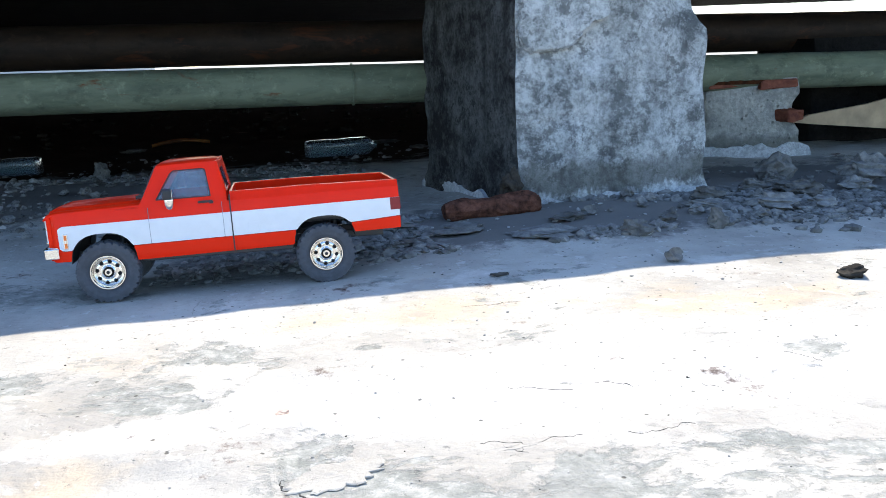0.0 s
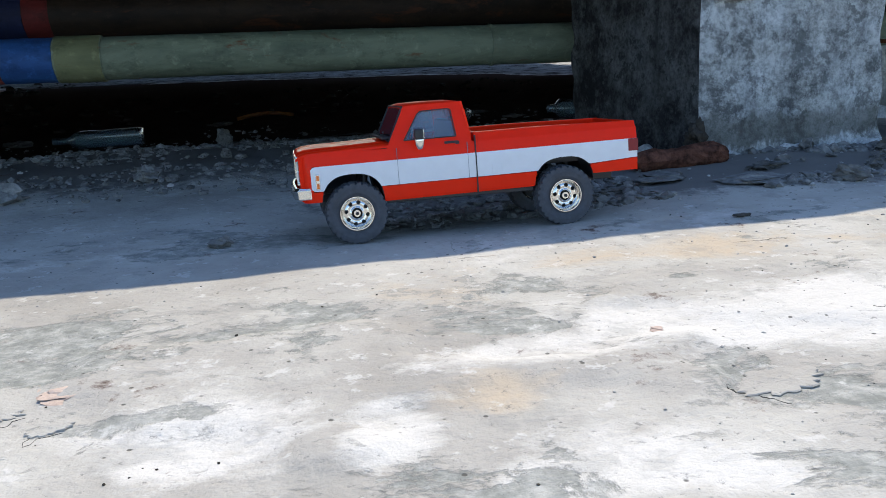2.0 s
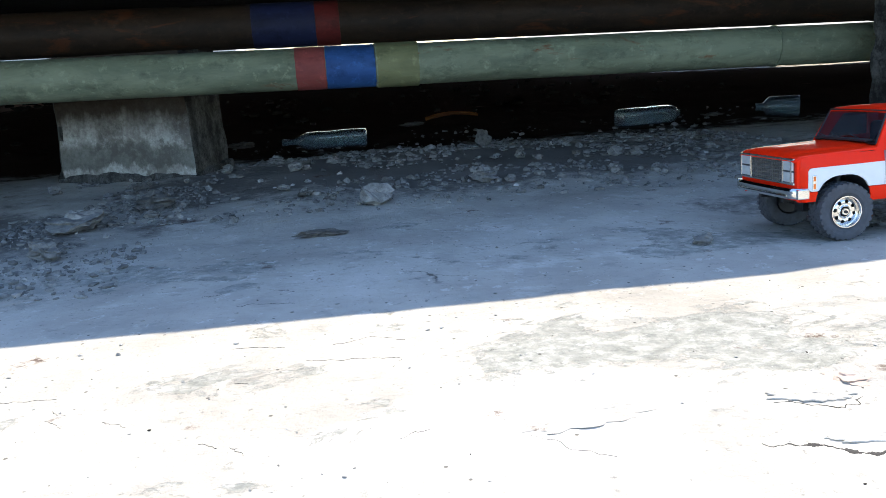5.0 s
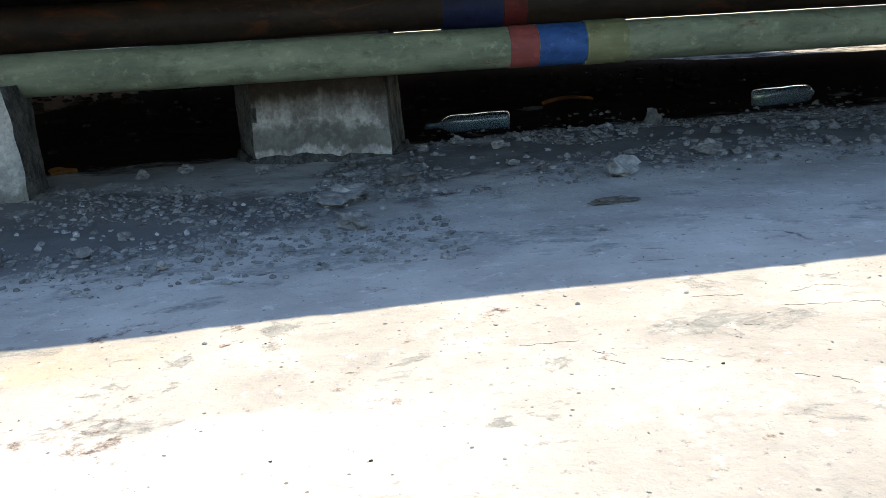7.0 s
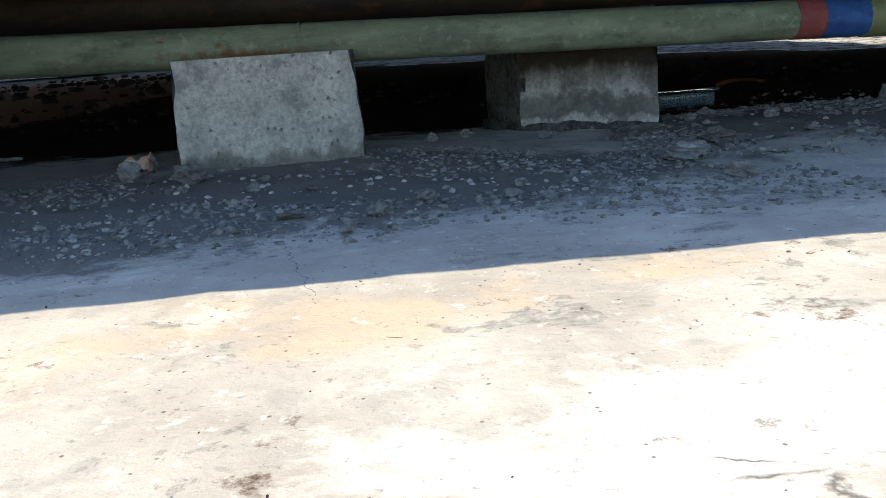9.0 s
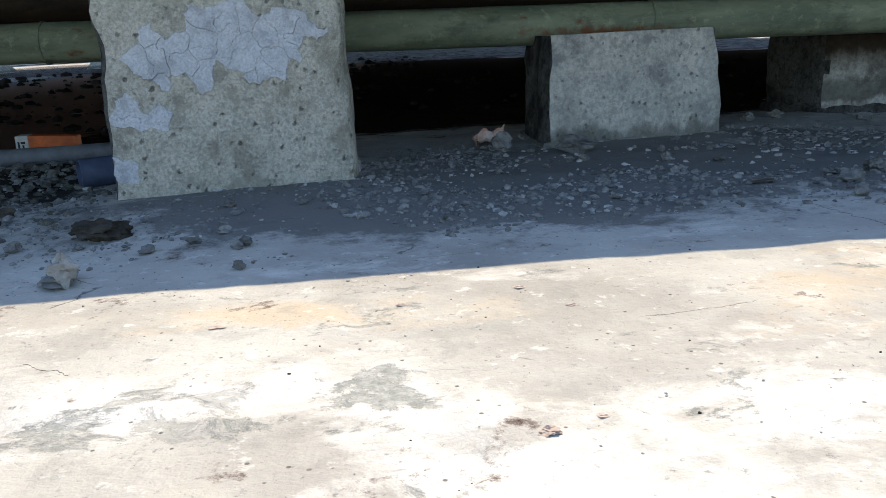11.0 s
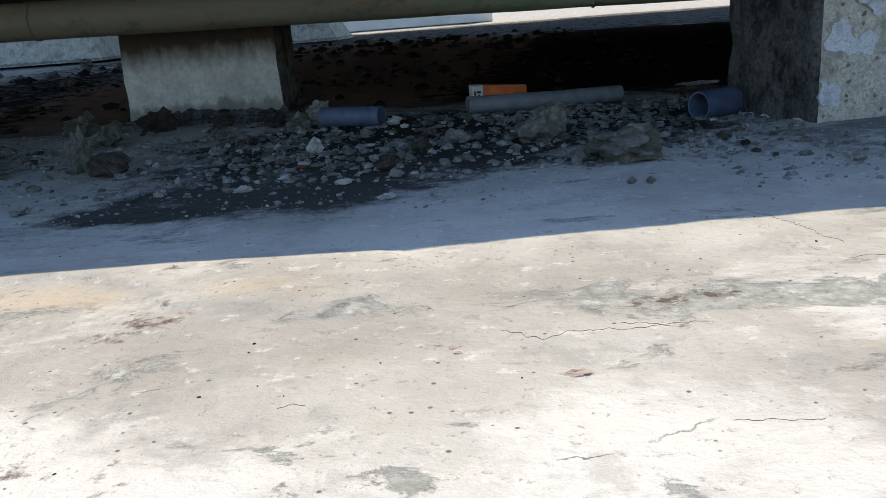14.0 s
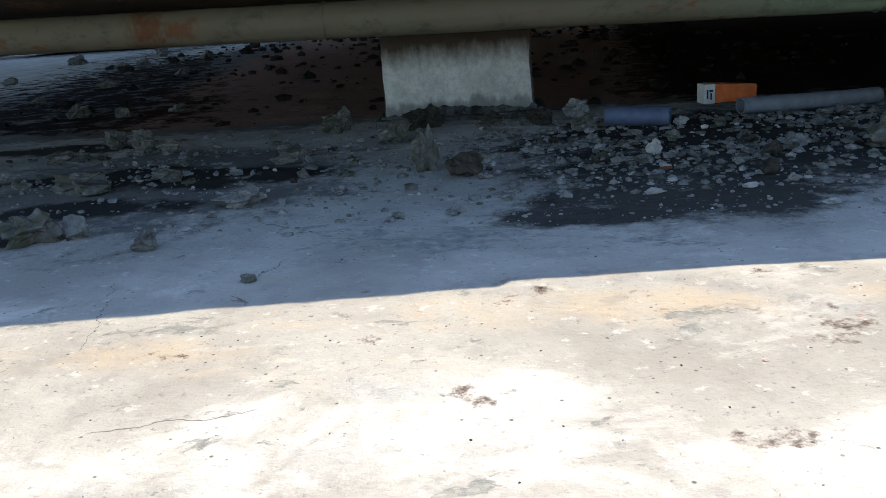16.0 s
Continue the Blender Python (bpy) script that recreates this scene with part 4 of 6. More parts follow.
def body_foot(x):
    low = 0.0715 if x < -0.04 else 0.0755 if x > 0.37 else 0.064
    for cx, cz, rx, rz in ARCHES:
        u = abs(x - cx) / rx
        if u < 1:
            low = max(low, cz + rz * (1 - u ** 2.6) ** (1 / 2.2))
    return low


def side_band(side, z_lo, z_hi, x0, x1, rows, proud=0.0, thick=0.004):
    """A strip of the body side between two heights, cut by the wheel arches."""
    xs = set(np.linspace(x0, x1, 130))
    for cx, cz, rx, rz in ARCHES:
        for u in (-1.0, -0.999, -0.99, -0.97, -0.94, -0.9, 0.9, 0.94, 0.97, 0.99, 0.999, 1.0):
            if x0 < cx + rx * u < x1:
                xs.add(cx + rx * u)
    xs = sorted(xs)
    bm = bmesh.new()
    cols = []
    for x in xs:
        lo = max(z_lo(x), body_foot(x))
        hi = z_hi(x)
        if lo > hi - 0.0004:
            cols.append(None)
            continue
        nose = 0.010 * max(0, (X_NOSE + 0.012 - x) / 0.012) ** 2
        cols.append([bm.verts.new((x, side * (body_half(lo + (hi - lo) * k / rows) + proud - nose), lo + (hi - lo) * k / rows)) for k in range(rows + 1)])
    for a, b in zip(cols, cols[1:]):
        if a and b:
            for k in range(rows):
                bm.faces.new((a[k], b[k], b[k + 1], a[k + 1]) if side < 0 else (a[k], a[k + 1], b[k + 1], b[k]))
    thicken(bm, thick)
    bmesh.ops.recalc_face_normals(bm, faces=bm.faces)
    return bm


def tyre_mesh(radius, width):
    bm = bmesh.new()
    seg = 56
    sect = [(0.026, -0.42), (0.031, -0.50), (0.038, -0.52), (0.0435, -0.50), (radius - 0.0022, -0.40), (radius - 0.0016, -0.2), (radius - 0.0016, 0.2), (radius - 0.0022, 0.40), (0.0435, 0.50), (0.038, 0.52), (0.031, 0.50), (0.026, 0.42)]
    rings = []
    for i in range(seg):
        a = 2 * math.pi * i / seg
        rings.append([(r * math.cos(a), w * width, r * math.sin(a)) for r, w in sect])
    rings.append(rings[0])
    loft(bm, rings, cap=False)
    bmesh.ops.remove_doubles(bm, verts=bm.verts, dist=1e-6)
    # tread blocks: shoulder lugs on both sides and two staggered rows between them
    for row, (w0, w1, n, off) in enumerate(((-0.50, -0.24, 28, 0.0), (-0.20, -0.01, 28, 0.5), (0.01, 0.20, 28, 0.0), (0.24, 0.50, 28, 0.5))):
        for i in range(n):
            a0 = 2 * math.pi * (i + off) / n
            a1 = a0 + 2 * math.pi / n * 0.62
            corner = []
            for a, w in ((a0, w0), (a1, w0), (a1 + 0.03, w1), (a0 + 0.03, w1)):
                for r in (radius - 0.004, radius):
                    drop = 0.0014 if abs(w) > 0.4 else 0.0
                    corner.append(bm.verts.new(((r - drop) * math.cos(a), w * width, (r - drop) * math.sin(a))))
            c = corner
            for q in ((1, 3, 5, 7), (0, 1, 3, 2), (2, 3, 5, 4), (4, 5, 7, 6), (6, 7, 1, 0)):
                bm.faces.new([c[k] for k in q])
    bmesh.ops.recalc_face_normals(bm, faces=bm.faces)
    return bm


def rim_mesh():
    """Steel wheel: lipped barrel and a face with eight round holes."""
    bm = bmesh.new()
    seg = 96
    rows = []
    prof = [(0.0262, -0.0155), (0.0258, -0.0172), (0.0245, -0.0172), (0.0232, -0.0150), (0.0228, -0.0100)]
    face = [(0.0222, -0.0085), (0.0206, -0.0095), (0.0192, -0.0103), (0.0178, -0.0108), (0.0164, -0.0112), (0.0150, -0.0114), (0.0135, -0.0112), (0.0118, -0.0106), (0.0100, -0.0112), (0.0085, -0.0125)]
    for i in range(seg):
        a = 2 * math.pi * i / seg
        rows.append([bm.verts.new((r * math.cos(a), y, r * math.sin(a))) for r, y in prof + face])
    for i in range(seg):
        A, B = rows[i], rows[(i + 1) % seg]
        for k in range(len(prof + face) - 1):
            centre = (A[k].co + B[k + 1].co) / 2
            ang = math.atan2(centre.z, centre.x)
            near = round(ang / (math.pi / 4)) * math.pi / 4
            hx, hz = 0.0165 * math.cos(near), 0.0165 * math.sin(near)
            if k >= len(prof) and math.hypot(centre.x - hx, centre.z - hz) < 0.0031:
                continue
            bm.faces.new((A[k], B[k], B[k + 1], A[k + 1]))
    bmesh.ops.recalc_face_normals(bm, faces=bm.faces)
    thicken(bm, 0.0009)
    bmesh.ops.recalc_face_normals(bm, faces=bm.faces)
    return bm


def hub_mesh():
    bm = bmesh.new()
    tube(bm, (0, -0.0150, 0), (0, -0.010, 0), 0.0052, 20, 0.0068)
    return bm


def cap_mesh():
    bm = bmesh.new()
    tube(bm, (0, -0.0170, 0), (0, -0.0148, 0), 0.0026, 6)
    return bm


def nut_mesh():
    bm = bmesh.new()
    for i in range(8):
        a = 2 * math.pi * (i + 0.5) / 8
        x, z = 0.0100 * math.cos(a), 0.0100 * math.sin(a)
        tube(bm, (x, -0.0128, z), (x, -0.010, z), 0.0010, 6)
    return bm


def drum_mesh():
    bm = bmesh.new()
    tube(bm, (0, -0.004, 0), (0, 0.012, 0), 0.0225, 24)
    return bm


def dark_panel(bm, pts):
    bm.faces.new([bm.verts.new(p) for p in pts])


def build_truck(m):
    truck = thing("pickup_truck", "glossy red and white model pickup truck with chrome wheels", "toy truck", m)
    flat = lambda v: (lambda x: v)
    for side in (-1, 1):
        part("lower_side", side_band(side, flat(0.060), lambda x: 0.0868 + 0.007 * max(0, (x - 0.3) / 0.14), X_NOSE, X_TAIL, 4), PAINT_RED, truck, smooth=True)
        part("upper_side", side_band(side, flat(0.1255), flat(0.143), X_NOSE, X_TAIL, 5), PAINT_RED, truck, smooth=True)
        part("white_stripe", side_band(side, lambda x: 0.0878 + 0.007 * max(0, (x - 0.3) / 0.14) + 0.004 * max(0, (-0.055 - x) / 0.008) ** 2, lambda x: 0.1252 - 0.004 * max(0, (-0.055 - x) / 0.008) ** 2, -0.063, X_TAIL, 5, 0.0002), PAINT_WHITE, truck, "white two-tone side stripe", smooth=True)
        part("fender_tip", side_band(side, flat(0.0865), flat(0.1258), X_NOSE, -0.0605, 3, -0.0008), PAINT_RED, truck, smooth=True)
        y = side * 0.0955
        # shut lines, fuel flap
        bm = bmesh.new()
        for x, z0, z1 in ((0.1905, 0.0645, 0.152), ):
            box(bm, x - 0.0009, x + 0.0009, min(y, y - side * 0.006), max(y, y - side * 0.006), z0, z1)
        part("cab_gap", bm, BLACK, truck)
        for x, z0, z1 in ((0.0685, 0.088, 0.1425), (0.178, 0.088, 0.1425)):
            bm = bmesh.new()
            box(bm, x - 0.0003, x + 0.0003, min(side * 0.0952, side * 0.092), max(side * 0.0952, side * 0.092), z0, z1)
            part("door_seam", bm, SEAM, truck)
        bm = bmesh.new()
        box(bm, 0.215, 0.2315, min(side * 0.0952, side * 0.093), max(side * 0.0952, side * 0.093), 0.0905, 0.1065, 0.0006)
        part("fuel_flap", bm, PAINT_WHITE, truck)
        bm = bmesh.new()
        box(bm, 0.143, 0.165, min(side * 0.0955, side * 0.0915), max(side * 0.0955, side * 0.0915), 0.1425, 0.1462, 0.0012)
        box(bm, 0.160, 0.166, min(side * 0.0952, side * 0.0912), max(side * 0.0952, side * 0.0912), 0.1408, 0.1448, 0.001)
        part("door_handle", bm, BLACK, truck, "small black door handle")
        # side marker and tail lamp
        lamp = bmesh.new()
        box(lamp, -0.0565, -0.0500, min(side * 0.0962, side * 0.093), max(side * 0.0962, side * 0.093), 0.0905, 0.1140, 0.0008)
        marker = part("side_marker", lamp, CHROME, truck, "chrome-rimmed side marker")
        for z0, z1 in ((0.0925, 0.1000), (0.1045, 0.1120)):
            bm = bmesh.new()
            box(bm, -0.0552, -0.0513, min(side * 0.0968, side * 0.094), max(side * 0.0968, side * 0.094), z0, z1, 0.0006)
            part("amber_lens", bm, AMBER, marker, "orange lens")
        bm = bmesh.new()
        box(bm, 0.4390, 0.4555, min(side * 0.0958, side * 0.080), max(side * 0.0958, side * 0.080), 0.1055, 0.1250, 0.001)
        part("tail_light", bm, TAIL, truck, "dark red tail light")
        # mirror
        bm = bmesh.new()
        tube(bm, (0.104, side * 0.090, 0.146), (0.102, side * 0.108, 0.151), 0.0016, 8)
        tube(bm, (0.106, side * 0.089, 0.158), (0.102, side * 0.108, 0.160), 0.0012, 8)
        stalk = part("mirror_arm", bm, CHROME, truck, smooth=True)
        bm = bmesh.new()
        box(bm, 0.0945, 0.1085, side * 0.111 - 0.0060, side * 0.111 + 0.0060, 0.1535, 0.1695, 0.0036, 3)
        head = part("mirror_head", bm, BLACK, stalk, "black-backed door mirror", smooth=True)
        bm = bmesh.new()
        box(bm, 0.1081, 0.1091, side * 0.111 - 0.0050, side * 0.111 + 0.0050, 0.1548, 0.1682, 0.0004)
        part("mirror_glass", bm, CHROME, head, "bright mirror glass")
        bm = bmesh.new()
        cup = [(0.1385, 0.0022), (0.1405, 0.0045), (0.1450, 0.0068), (0.1500, 0.0078), (0.1535, 0.0074), (0.1545, 0.0050)]
        loft(bm, [[(0.1025 + r * math.cos(2 * math.pi * q / 16), side * 0.108 + 0.8 * r * math.sin(2 * math.pi * q / 16), z) for q in range(16)] for z, r in cup])
        part("mirror_base", bm, CHROME, stalk, smooth=True)
        # cab side with its window opening
        lean = lambda z, s=side: s * (0.0912 - 0.20 * (z - 0.143))
        bm = bmesh.new()
        for piece in (((0.054, 0.1425), (0.1855, 0.1425), (0.1840, 0.1530), (0.1620, 0.1530), (0.0820, 0.1530), (0.0600, 0.1530)),
                      ((0.0600, 0.1530), (0.0820, 0.1530), (0.1060, 0.1895), (0.1110, 0.1935), (0.0860, 0.2030)),
                      ((0.0860, 0.2030), (0.1110, 0.1935), (0.1530, 0.1942), (0.1570, 0.1920), (0.1760, 0.2040)),
                      ((0.1620, 0.1530), (0.1840, 0.1530), (0.1760, 0.2040), (0.1570, 0.1920))):
            prism(bm, piece, 0.0, -side * 0.005, lean)
        part("cab_side", bm, PAINT_RED, truck)
        bm = bmesh.new()
        dark_panel(bm, [(x, lean(z) - side * 0.0025, z) for x, z in ((0.0825, 0.1525), (0.1615, 0.1525), (0.1565, 0.1938), (0.1090, 0.1938))])
        pane = part("side_window", bm, WINDOW, truck, "clear side window")
        bm = bmesh.new()
        rim = ((0.0815, 0.1525), (0.1625, 0.1525), (0.1577, 0.1926), (0.1533, 0.1948), (0.1108, 0.1941), (0.1055, 0.1900))
        for (ax, az), (bx, bz) in zip(rim, rim[1:] + rim[:1]):
            tube(bm, (ax, lean(az) + side * 0.0002, az), (bx, lean(bz) + side * 0.0002, bz), 0.0008, 6)
        part("window_seal", bm, BLACK, pane, "black rubber seal")
        # bed rail
        bm = bmesh.new()
        sect = ((0.0915, 0.1425), (0.0850, 0.1545), (0.0835, 0.1560), (0.0765, 0.1560), (0.0755, 0.1545), (0.0755, 0.1130), (0.0790, 0.1130), (0.0800, 0.1420))
        loft(bm, [[(x, side * sy, sz - (0.003 if x > 0.30 else 0.0) * (x - 0.30) / 0.14) for sy, sz in sect] for x in (0.1915, 0.20, 0.30, 0.38, 0.435, 0.454)])
        part("bed_side", bm, PAINT_RED, truck)
        bm = bmesh.new()
        box(bm, 0.300, 0.364, min(side * 0.076, side * 0.045), max(side * 0.076, side * 0.045), 0.095, 0.122, 0.005)
        part("wheel_tub", bm, BLACK, truck)
    for cx, cz, rx, rz in ARCHES:
        for side in (-1, 1):
            bm = bmesh.new()
            rows = []
            for k in range(25):
                u = -1 + 2 * k / 24
                z = cz + rz * max(0.0, 1 - abs(u) ** 2.6) ** (1 / 2.2)
                rows.append([(cx + (rx + 0.001) * u, side * yy, max(0.066, z + 0.001)) for yy in (0.0905, 0.070, 0.042)])
            loft(bm, rows, closed=False)
            thicken(bm, 0.001)
            part("arch_liner", bm, BLACK, truck, "black wheel arch liner", smooth=True)
    # hood and front fenders as one skin
    bm = bmesh.new()
    sect = ((0.0912, 0.1420), (0.0905, 0.1448), (0.0870, 0.1470), (0.0780, 0.1476), (0.0660, 0.1474), (0.0630, 0.1492), (0.0570, 0.1506), (0.0480, 0.1502), (0.0300, 0.1510), (0.0, 0.1514))
    rings = []
    for x, drop, shrink in ((-0.0830, 0.0185, 0.955), (-0.0815, 0.0085, 0.965), (-0.0780, 0.0040, 0.975), (-0.069, 0.0012, 0.993), (-0.05, 0.0, 1.0), (0.0, -0.0008, 1.0), (0.040, -0.0018, 1.0), (0.062, -0.0025, 1.0)):
        half = [(x, -y * shrink, max(0.137, z - drop)) for y, z in sect]
        rings.append(half + [(x, -q[1], q[2]) for q in half[-2::-1]])
    loft(bm, rings, closed=False)
    thicken(bm, 0.002)
    bmesh.ops.recalc_face_normals(bm, faces=bm.faces)
    part("hood", bm, PAINT_RED, truck, smooth=True)
    bm = bmesh.new()
    box(bm, 0.050, 0.064, -0.070, 0.070, 0.1555, 0.1590, 0.001)
    for k in (-0.045, 0.005, 0.050):
        tube(bm, (0.056, k, 0.160), (0.060, k + 0.03, 0.165), 0.0007, 6)
    part("cowl_wipers", bm, BLACK, truck, "black wiper blades and cowl")
    # roof
    bm = bmesh.new()
    rings = []
    for x, drop in ((0.0825, 0.006), (0.086, 0.0028), (0.093, 0.0010), (0.125, 0.0), (0.163, 0.0006), (0.173, 0.0022), (0.1780, 0.006)):
        half = [(x, -yy, zz - drop) for yy, zz in ((0.0792, 0.2015), (0.0780, 0.2045), (0.0735, 0.2062), (0.055, 0.2072), (0.0, 0.2080))]
        rings.append(half + [(x, -q[1], q[2]) for q in half[-2::-1]])
    loft(bm, rings, closed=False)
    thicken(bm, 0.003)
    bmesh.ops.recalc_face_normals(bm, faces=bm.faces)
    part("roof", bm, PAINT_RED, truck, smooth=True)
    # windscreen, rear wall, rear window
    bm = bmesh.new()
    dark_panel(bm, [(0.0605, -0.083, 0.1525), (0.0605, 0.083, 0.1525), (0.0855, 0.0755, 0.2020), (0.0855, -0.0755, 0.2020)])
    pane = part("windscreen", bm, SCREEN, truck, "clear windscreen")
    bm = bmesh.new()
    for p, q in (((0.0600, -0.083, 0.1525), (0.0600, 0.083, 0.1525)), ((0.0600, -0.083, 0.1525), (0.0842, -0.076, 0.2025)), ((0.0600, 0.083, 0.1525), (0.0842, 0.076, 0.2025)), ((0.0842, -0.076, 0.2025), (0.0842, 0.076, 0.2025))):
        tube(bm, p, q, 0.0016, 6)
    part("window_seal", bm, BLACK, pane, "black rubber seal")
    bm = bmesh.new()
    for (y0, z0), (y1, z1) in (((-0.088, 0.100), (0.088, 0.156)), ((-0.081, 0.192), (0.081, 0.2045)), ((-0.086, 0.156), (-0.058, 0.192)), ((0.058, 0.156), (0.086, 0.192))):
        xa, xb = 0.1875 - 0.20 * max(0, z0 - 0.15), 0.1875 - 0.20 * max(0, z1 - 0.15)
        ring = [(xa, y0, z0), (xa, y1, z0), (xb, y1, z1), (xb, y0, z1)]
        loft(bm, [ring, [(x - 0.003, y, z) for x, y, z in ring]])
    part("cab_back", bm, PAINT_RED, truck)
    bm = bmesh.new()
    dark_panel(bm, [(0.1848, -0.059, 0.155), (0.1848, 0.059, 0.155), (0.1770, 0.059, 0.193), (0.1770, -0.059, 0.193)])
    part("rear_window", bm, WINDOW, truck, "clear rear window")
    # cabin
    bm = bmesh.new()
    box(bm, 0.130, 0.172, -0.076, 0.076, 0.10, 0.134, 0.008)
    box(bm, 0.158, 0.178, -0.076, 0.076, 0.12, 0.176, 0.008)
    part("bench_seat", bm, SEAT, truck, "dark bench seat", smooth=True)
    bm = bmesh.new()
    box(bm, 0.064, 0.084, -0.080, 0.080, 0.125, 0.156, 0.005)
    part("dashboard", bm, BLACK, truck)
    bm = bmesh.new()
    for i in range(20):
        a, b = 2 * math.pi * i / 20, 2 * math.pi * (i + 1) / 20
        tube(bm, (0.098 + 0.005 * math.sin(a), -0.040 + 0.016 * math.cos(a), 0.152 + 0.015 * math.sin(a)), (0.098 + 0.005 * math.sin(b), -0.040 + 0.016 * math.cos(b), 0.152 + 0.015 * math.sin(b)), 0.0014, 6)
    tube(bm, (0.098, -0.040, 0.152), (0.080, -0.040, 0.145), 0.002, 6)
    part("steering_wheel", bm, BLACK, truck)
    # load bed
    bm = bmesh.new()
    box(bm, 0.190, 0.450, -0.077, 0.077, 0.110, 0.114)
    for k in range(11):
        y = -0.065 + 0.013 * k
        box(bm, 0.192, 0.446, y - 0.003, y + 0.003, 0.114, 0.1155)
    part("bed_floor", bm, PAINT_RED, truck)
    bm = bmesh.new()
    box(bm, 0.1905, 0.1945, -0.0845, 0.0845, 0.110, 0.1562, 0.001)
    part("bed_front", bm, PAINT_RED, truck)
    bm = bmesh.new()
    box(bm, 0.4472, 0.4532, -0.0790, 0.0790, 0.084, 0.1525, 0.0015)
    gate = part("tailgate", bm, PAINT_RED, truck)
    bm = bmesh.new()
    box(bm, 0.4480, 0.4545, -0.0770, 0.0770, 0.096, 0.126, 0.0005)
    part("white_panel", bm, PAINT_WHITE, gate, "white centre panel")
    # nose
    bm = bmesh.new()
    box(bm, -0.0790, -0.0725, -0.088, 0.088, 0.0740, 0.1405, 0.002)
    part("nose_panel", bm, PAINT_RED, truck)
    grille = bmesh.new()
    for z in (0.1010, 0.1400):
        box(grille, -0.0830, -0.0775, -0.084, 0.084, z - 0.0018, z + 0.0018, 0.0007)
    for y in (-0.0760, -0.051, 0.051, 0.0835):
        box(grille, -0.0830, -0.0775, y - 0.0015, y + 0.0015, 0.100, 0.141, 0.0007)
    g = part("grille", grille, CHROME, truck, "chrome egg-crate grille")
    bm = bmesh.new()
    for k in range(5):
        z = 0.1075 + 0.0065 * k
        box(bm, -0.0820, -0.0787, -0.050, 0.050, z - 0.0006, z + 0.0006)
    for k in range(15):
        y = -0.049 + 0.007 * k
        box(bm, -0.0818, -0.0787, y - 0.0005, y + 0.0005, 0.102, 0.139)
    part("grille_bars", bm, CHROME, g)
    bm = bmesh.new()
    box(bm, -0.0797, -0.0793, -0.082, 0.082, 0.102, 0.139)
    part("grille_back", bm, BLACK, g)
    for side in (-1, 1):
        for z in (0.1115, 0.1300):
            bm = bmesh.new()
            box(bm, -0.0825, -0.0793, side * 0.0675 - 0.0135, side * 0.0675 + 0.0135, z - 0.0080, z + 0.0080, 0.0012)
            part("headlight", bm, LENS, truck, "square clear headlight")
    bm = bmesh.new()
    rings = []
    for y in np.linspace(-0.098, 0.098, 25):
        back = 0.016 * max(0, (abs(y) - 0.083) / 0.015) ** 1.5
        x = -0.0920 + back + 0.004 * (y / 0.09) ** 2
        rings.append([(x, y, 0.0780), (x - 0.0015, y, 0.0820), (x, y, 0.0860), (x - 0.001, y, 0.0905), (x + 0.003, y, 0.0945), (x + 0.006, y, 0.0945), (x + 0.006, y, 0.0780)])
    loft(bm, rings)
    part("front_bumper", bm, CHROME, truck, "chrome front bumper", smooth=True)
    for side in (-1, 1):
        bm = bmesh.new()
        box(bm, -0.084, -0.064, side * 0.0955 - 0.004, side * 0.0955 + 0.002, 0.0775, 0.0935, 0.0015)
        part("bumper_end", bm, CHROME, truck)
    # under the body
    bm = bmesh.new()
    for side in (-1, 1):
        box(bm, -0.075, 0.430, side * 0.035 - 0.004, side * 0.035 + 0.004, 0.062, 0.074, 0.001)
        box(bm, 0.048, 0.280, side * 0.080 - 0.006, side * 0.080 + 0.006, 0.058, 0.065, 0.0015)
    box(bm, 0.10, 0.18, -0.03, 0.03, 0.050, 0.075, 0.005)
    tube(bm, (0.18, 0.0, 0.058), (0.325, 0.0, 0.050), 0.005)
    tube(bm, (0.10, 0.01, 0.056), (0.005, 0.015, 0.050), 0.005)
    part("chassis", bm, CHASSIS, truck)
    bm = bmesh.new()
    box(bm, -0.078, 0.43, -0.086, 0.086, 0.112, 0.116)
    for x0, x1 in ((-0.078, -0.050), (0.047, 0.282), (0.383, 0.436)):
        box(bm, x0, x1, -0.085, 0.085, 0.074, 0.112)
    part("inner_tub", bm, BLACK, truck, "black inner arches and floor pan")
    for x in (0.0, 0.33):
        bm = bmesh.new()
        tube(bm, (x, -0.080, 0.0475), (x, 0.080, 0.0475), 0.0062, 14)
        box(bm, x - 0.016, x + 0.016, 0.0, 0.030, 0.034, 0.062, 0.006)
        part("axle", bm, CHASSIS, truck, smooth=False)
        for side in (-1, 1):
            bm = bmesh.new()
            tube(bm, (x + 0.012, side * 0.045, 0.05), (x + 0.020, side * 0.042, 0.100), 0.0055, 12)
            part("shock", bm, CHASSIS, truck, smooth=True)
    for o in truck.children:
        if o.name.split(".")[0] not in ("chassis", "axle", "shock"):
            o.rotation_euler = (0, -0.015, 0)
            o.location = (0, 0, -0.0026)
    first = None
    for x in (0.0, 0.33):
        for side in (-1, 1):
            wheel = thing("wheel", "", "")
            wheel.parent = truck
            wheel.location = (x, side * 0.081, 0.0475)
            wheel.rotation_euler = (0, radians(11 + 130 * x), math.pi if side > 0 else 0)
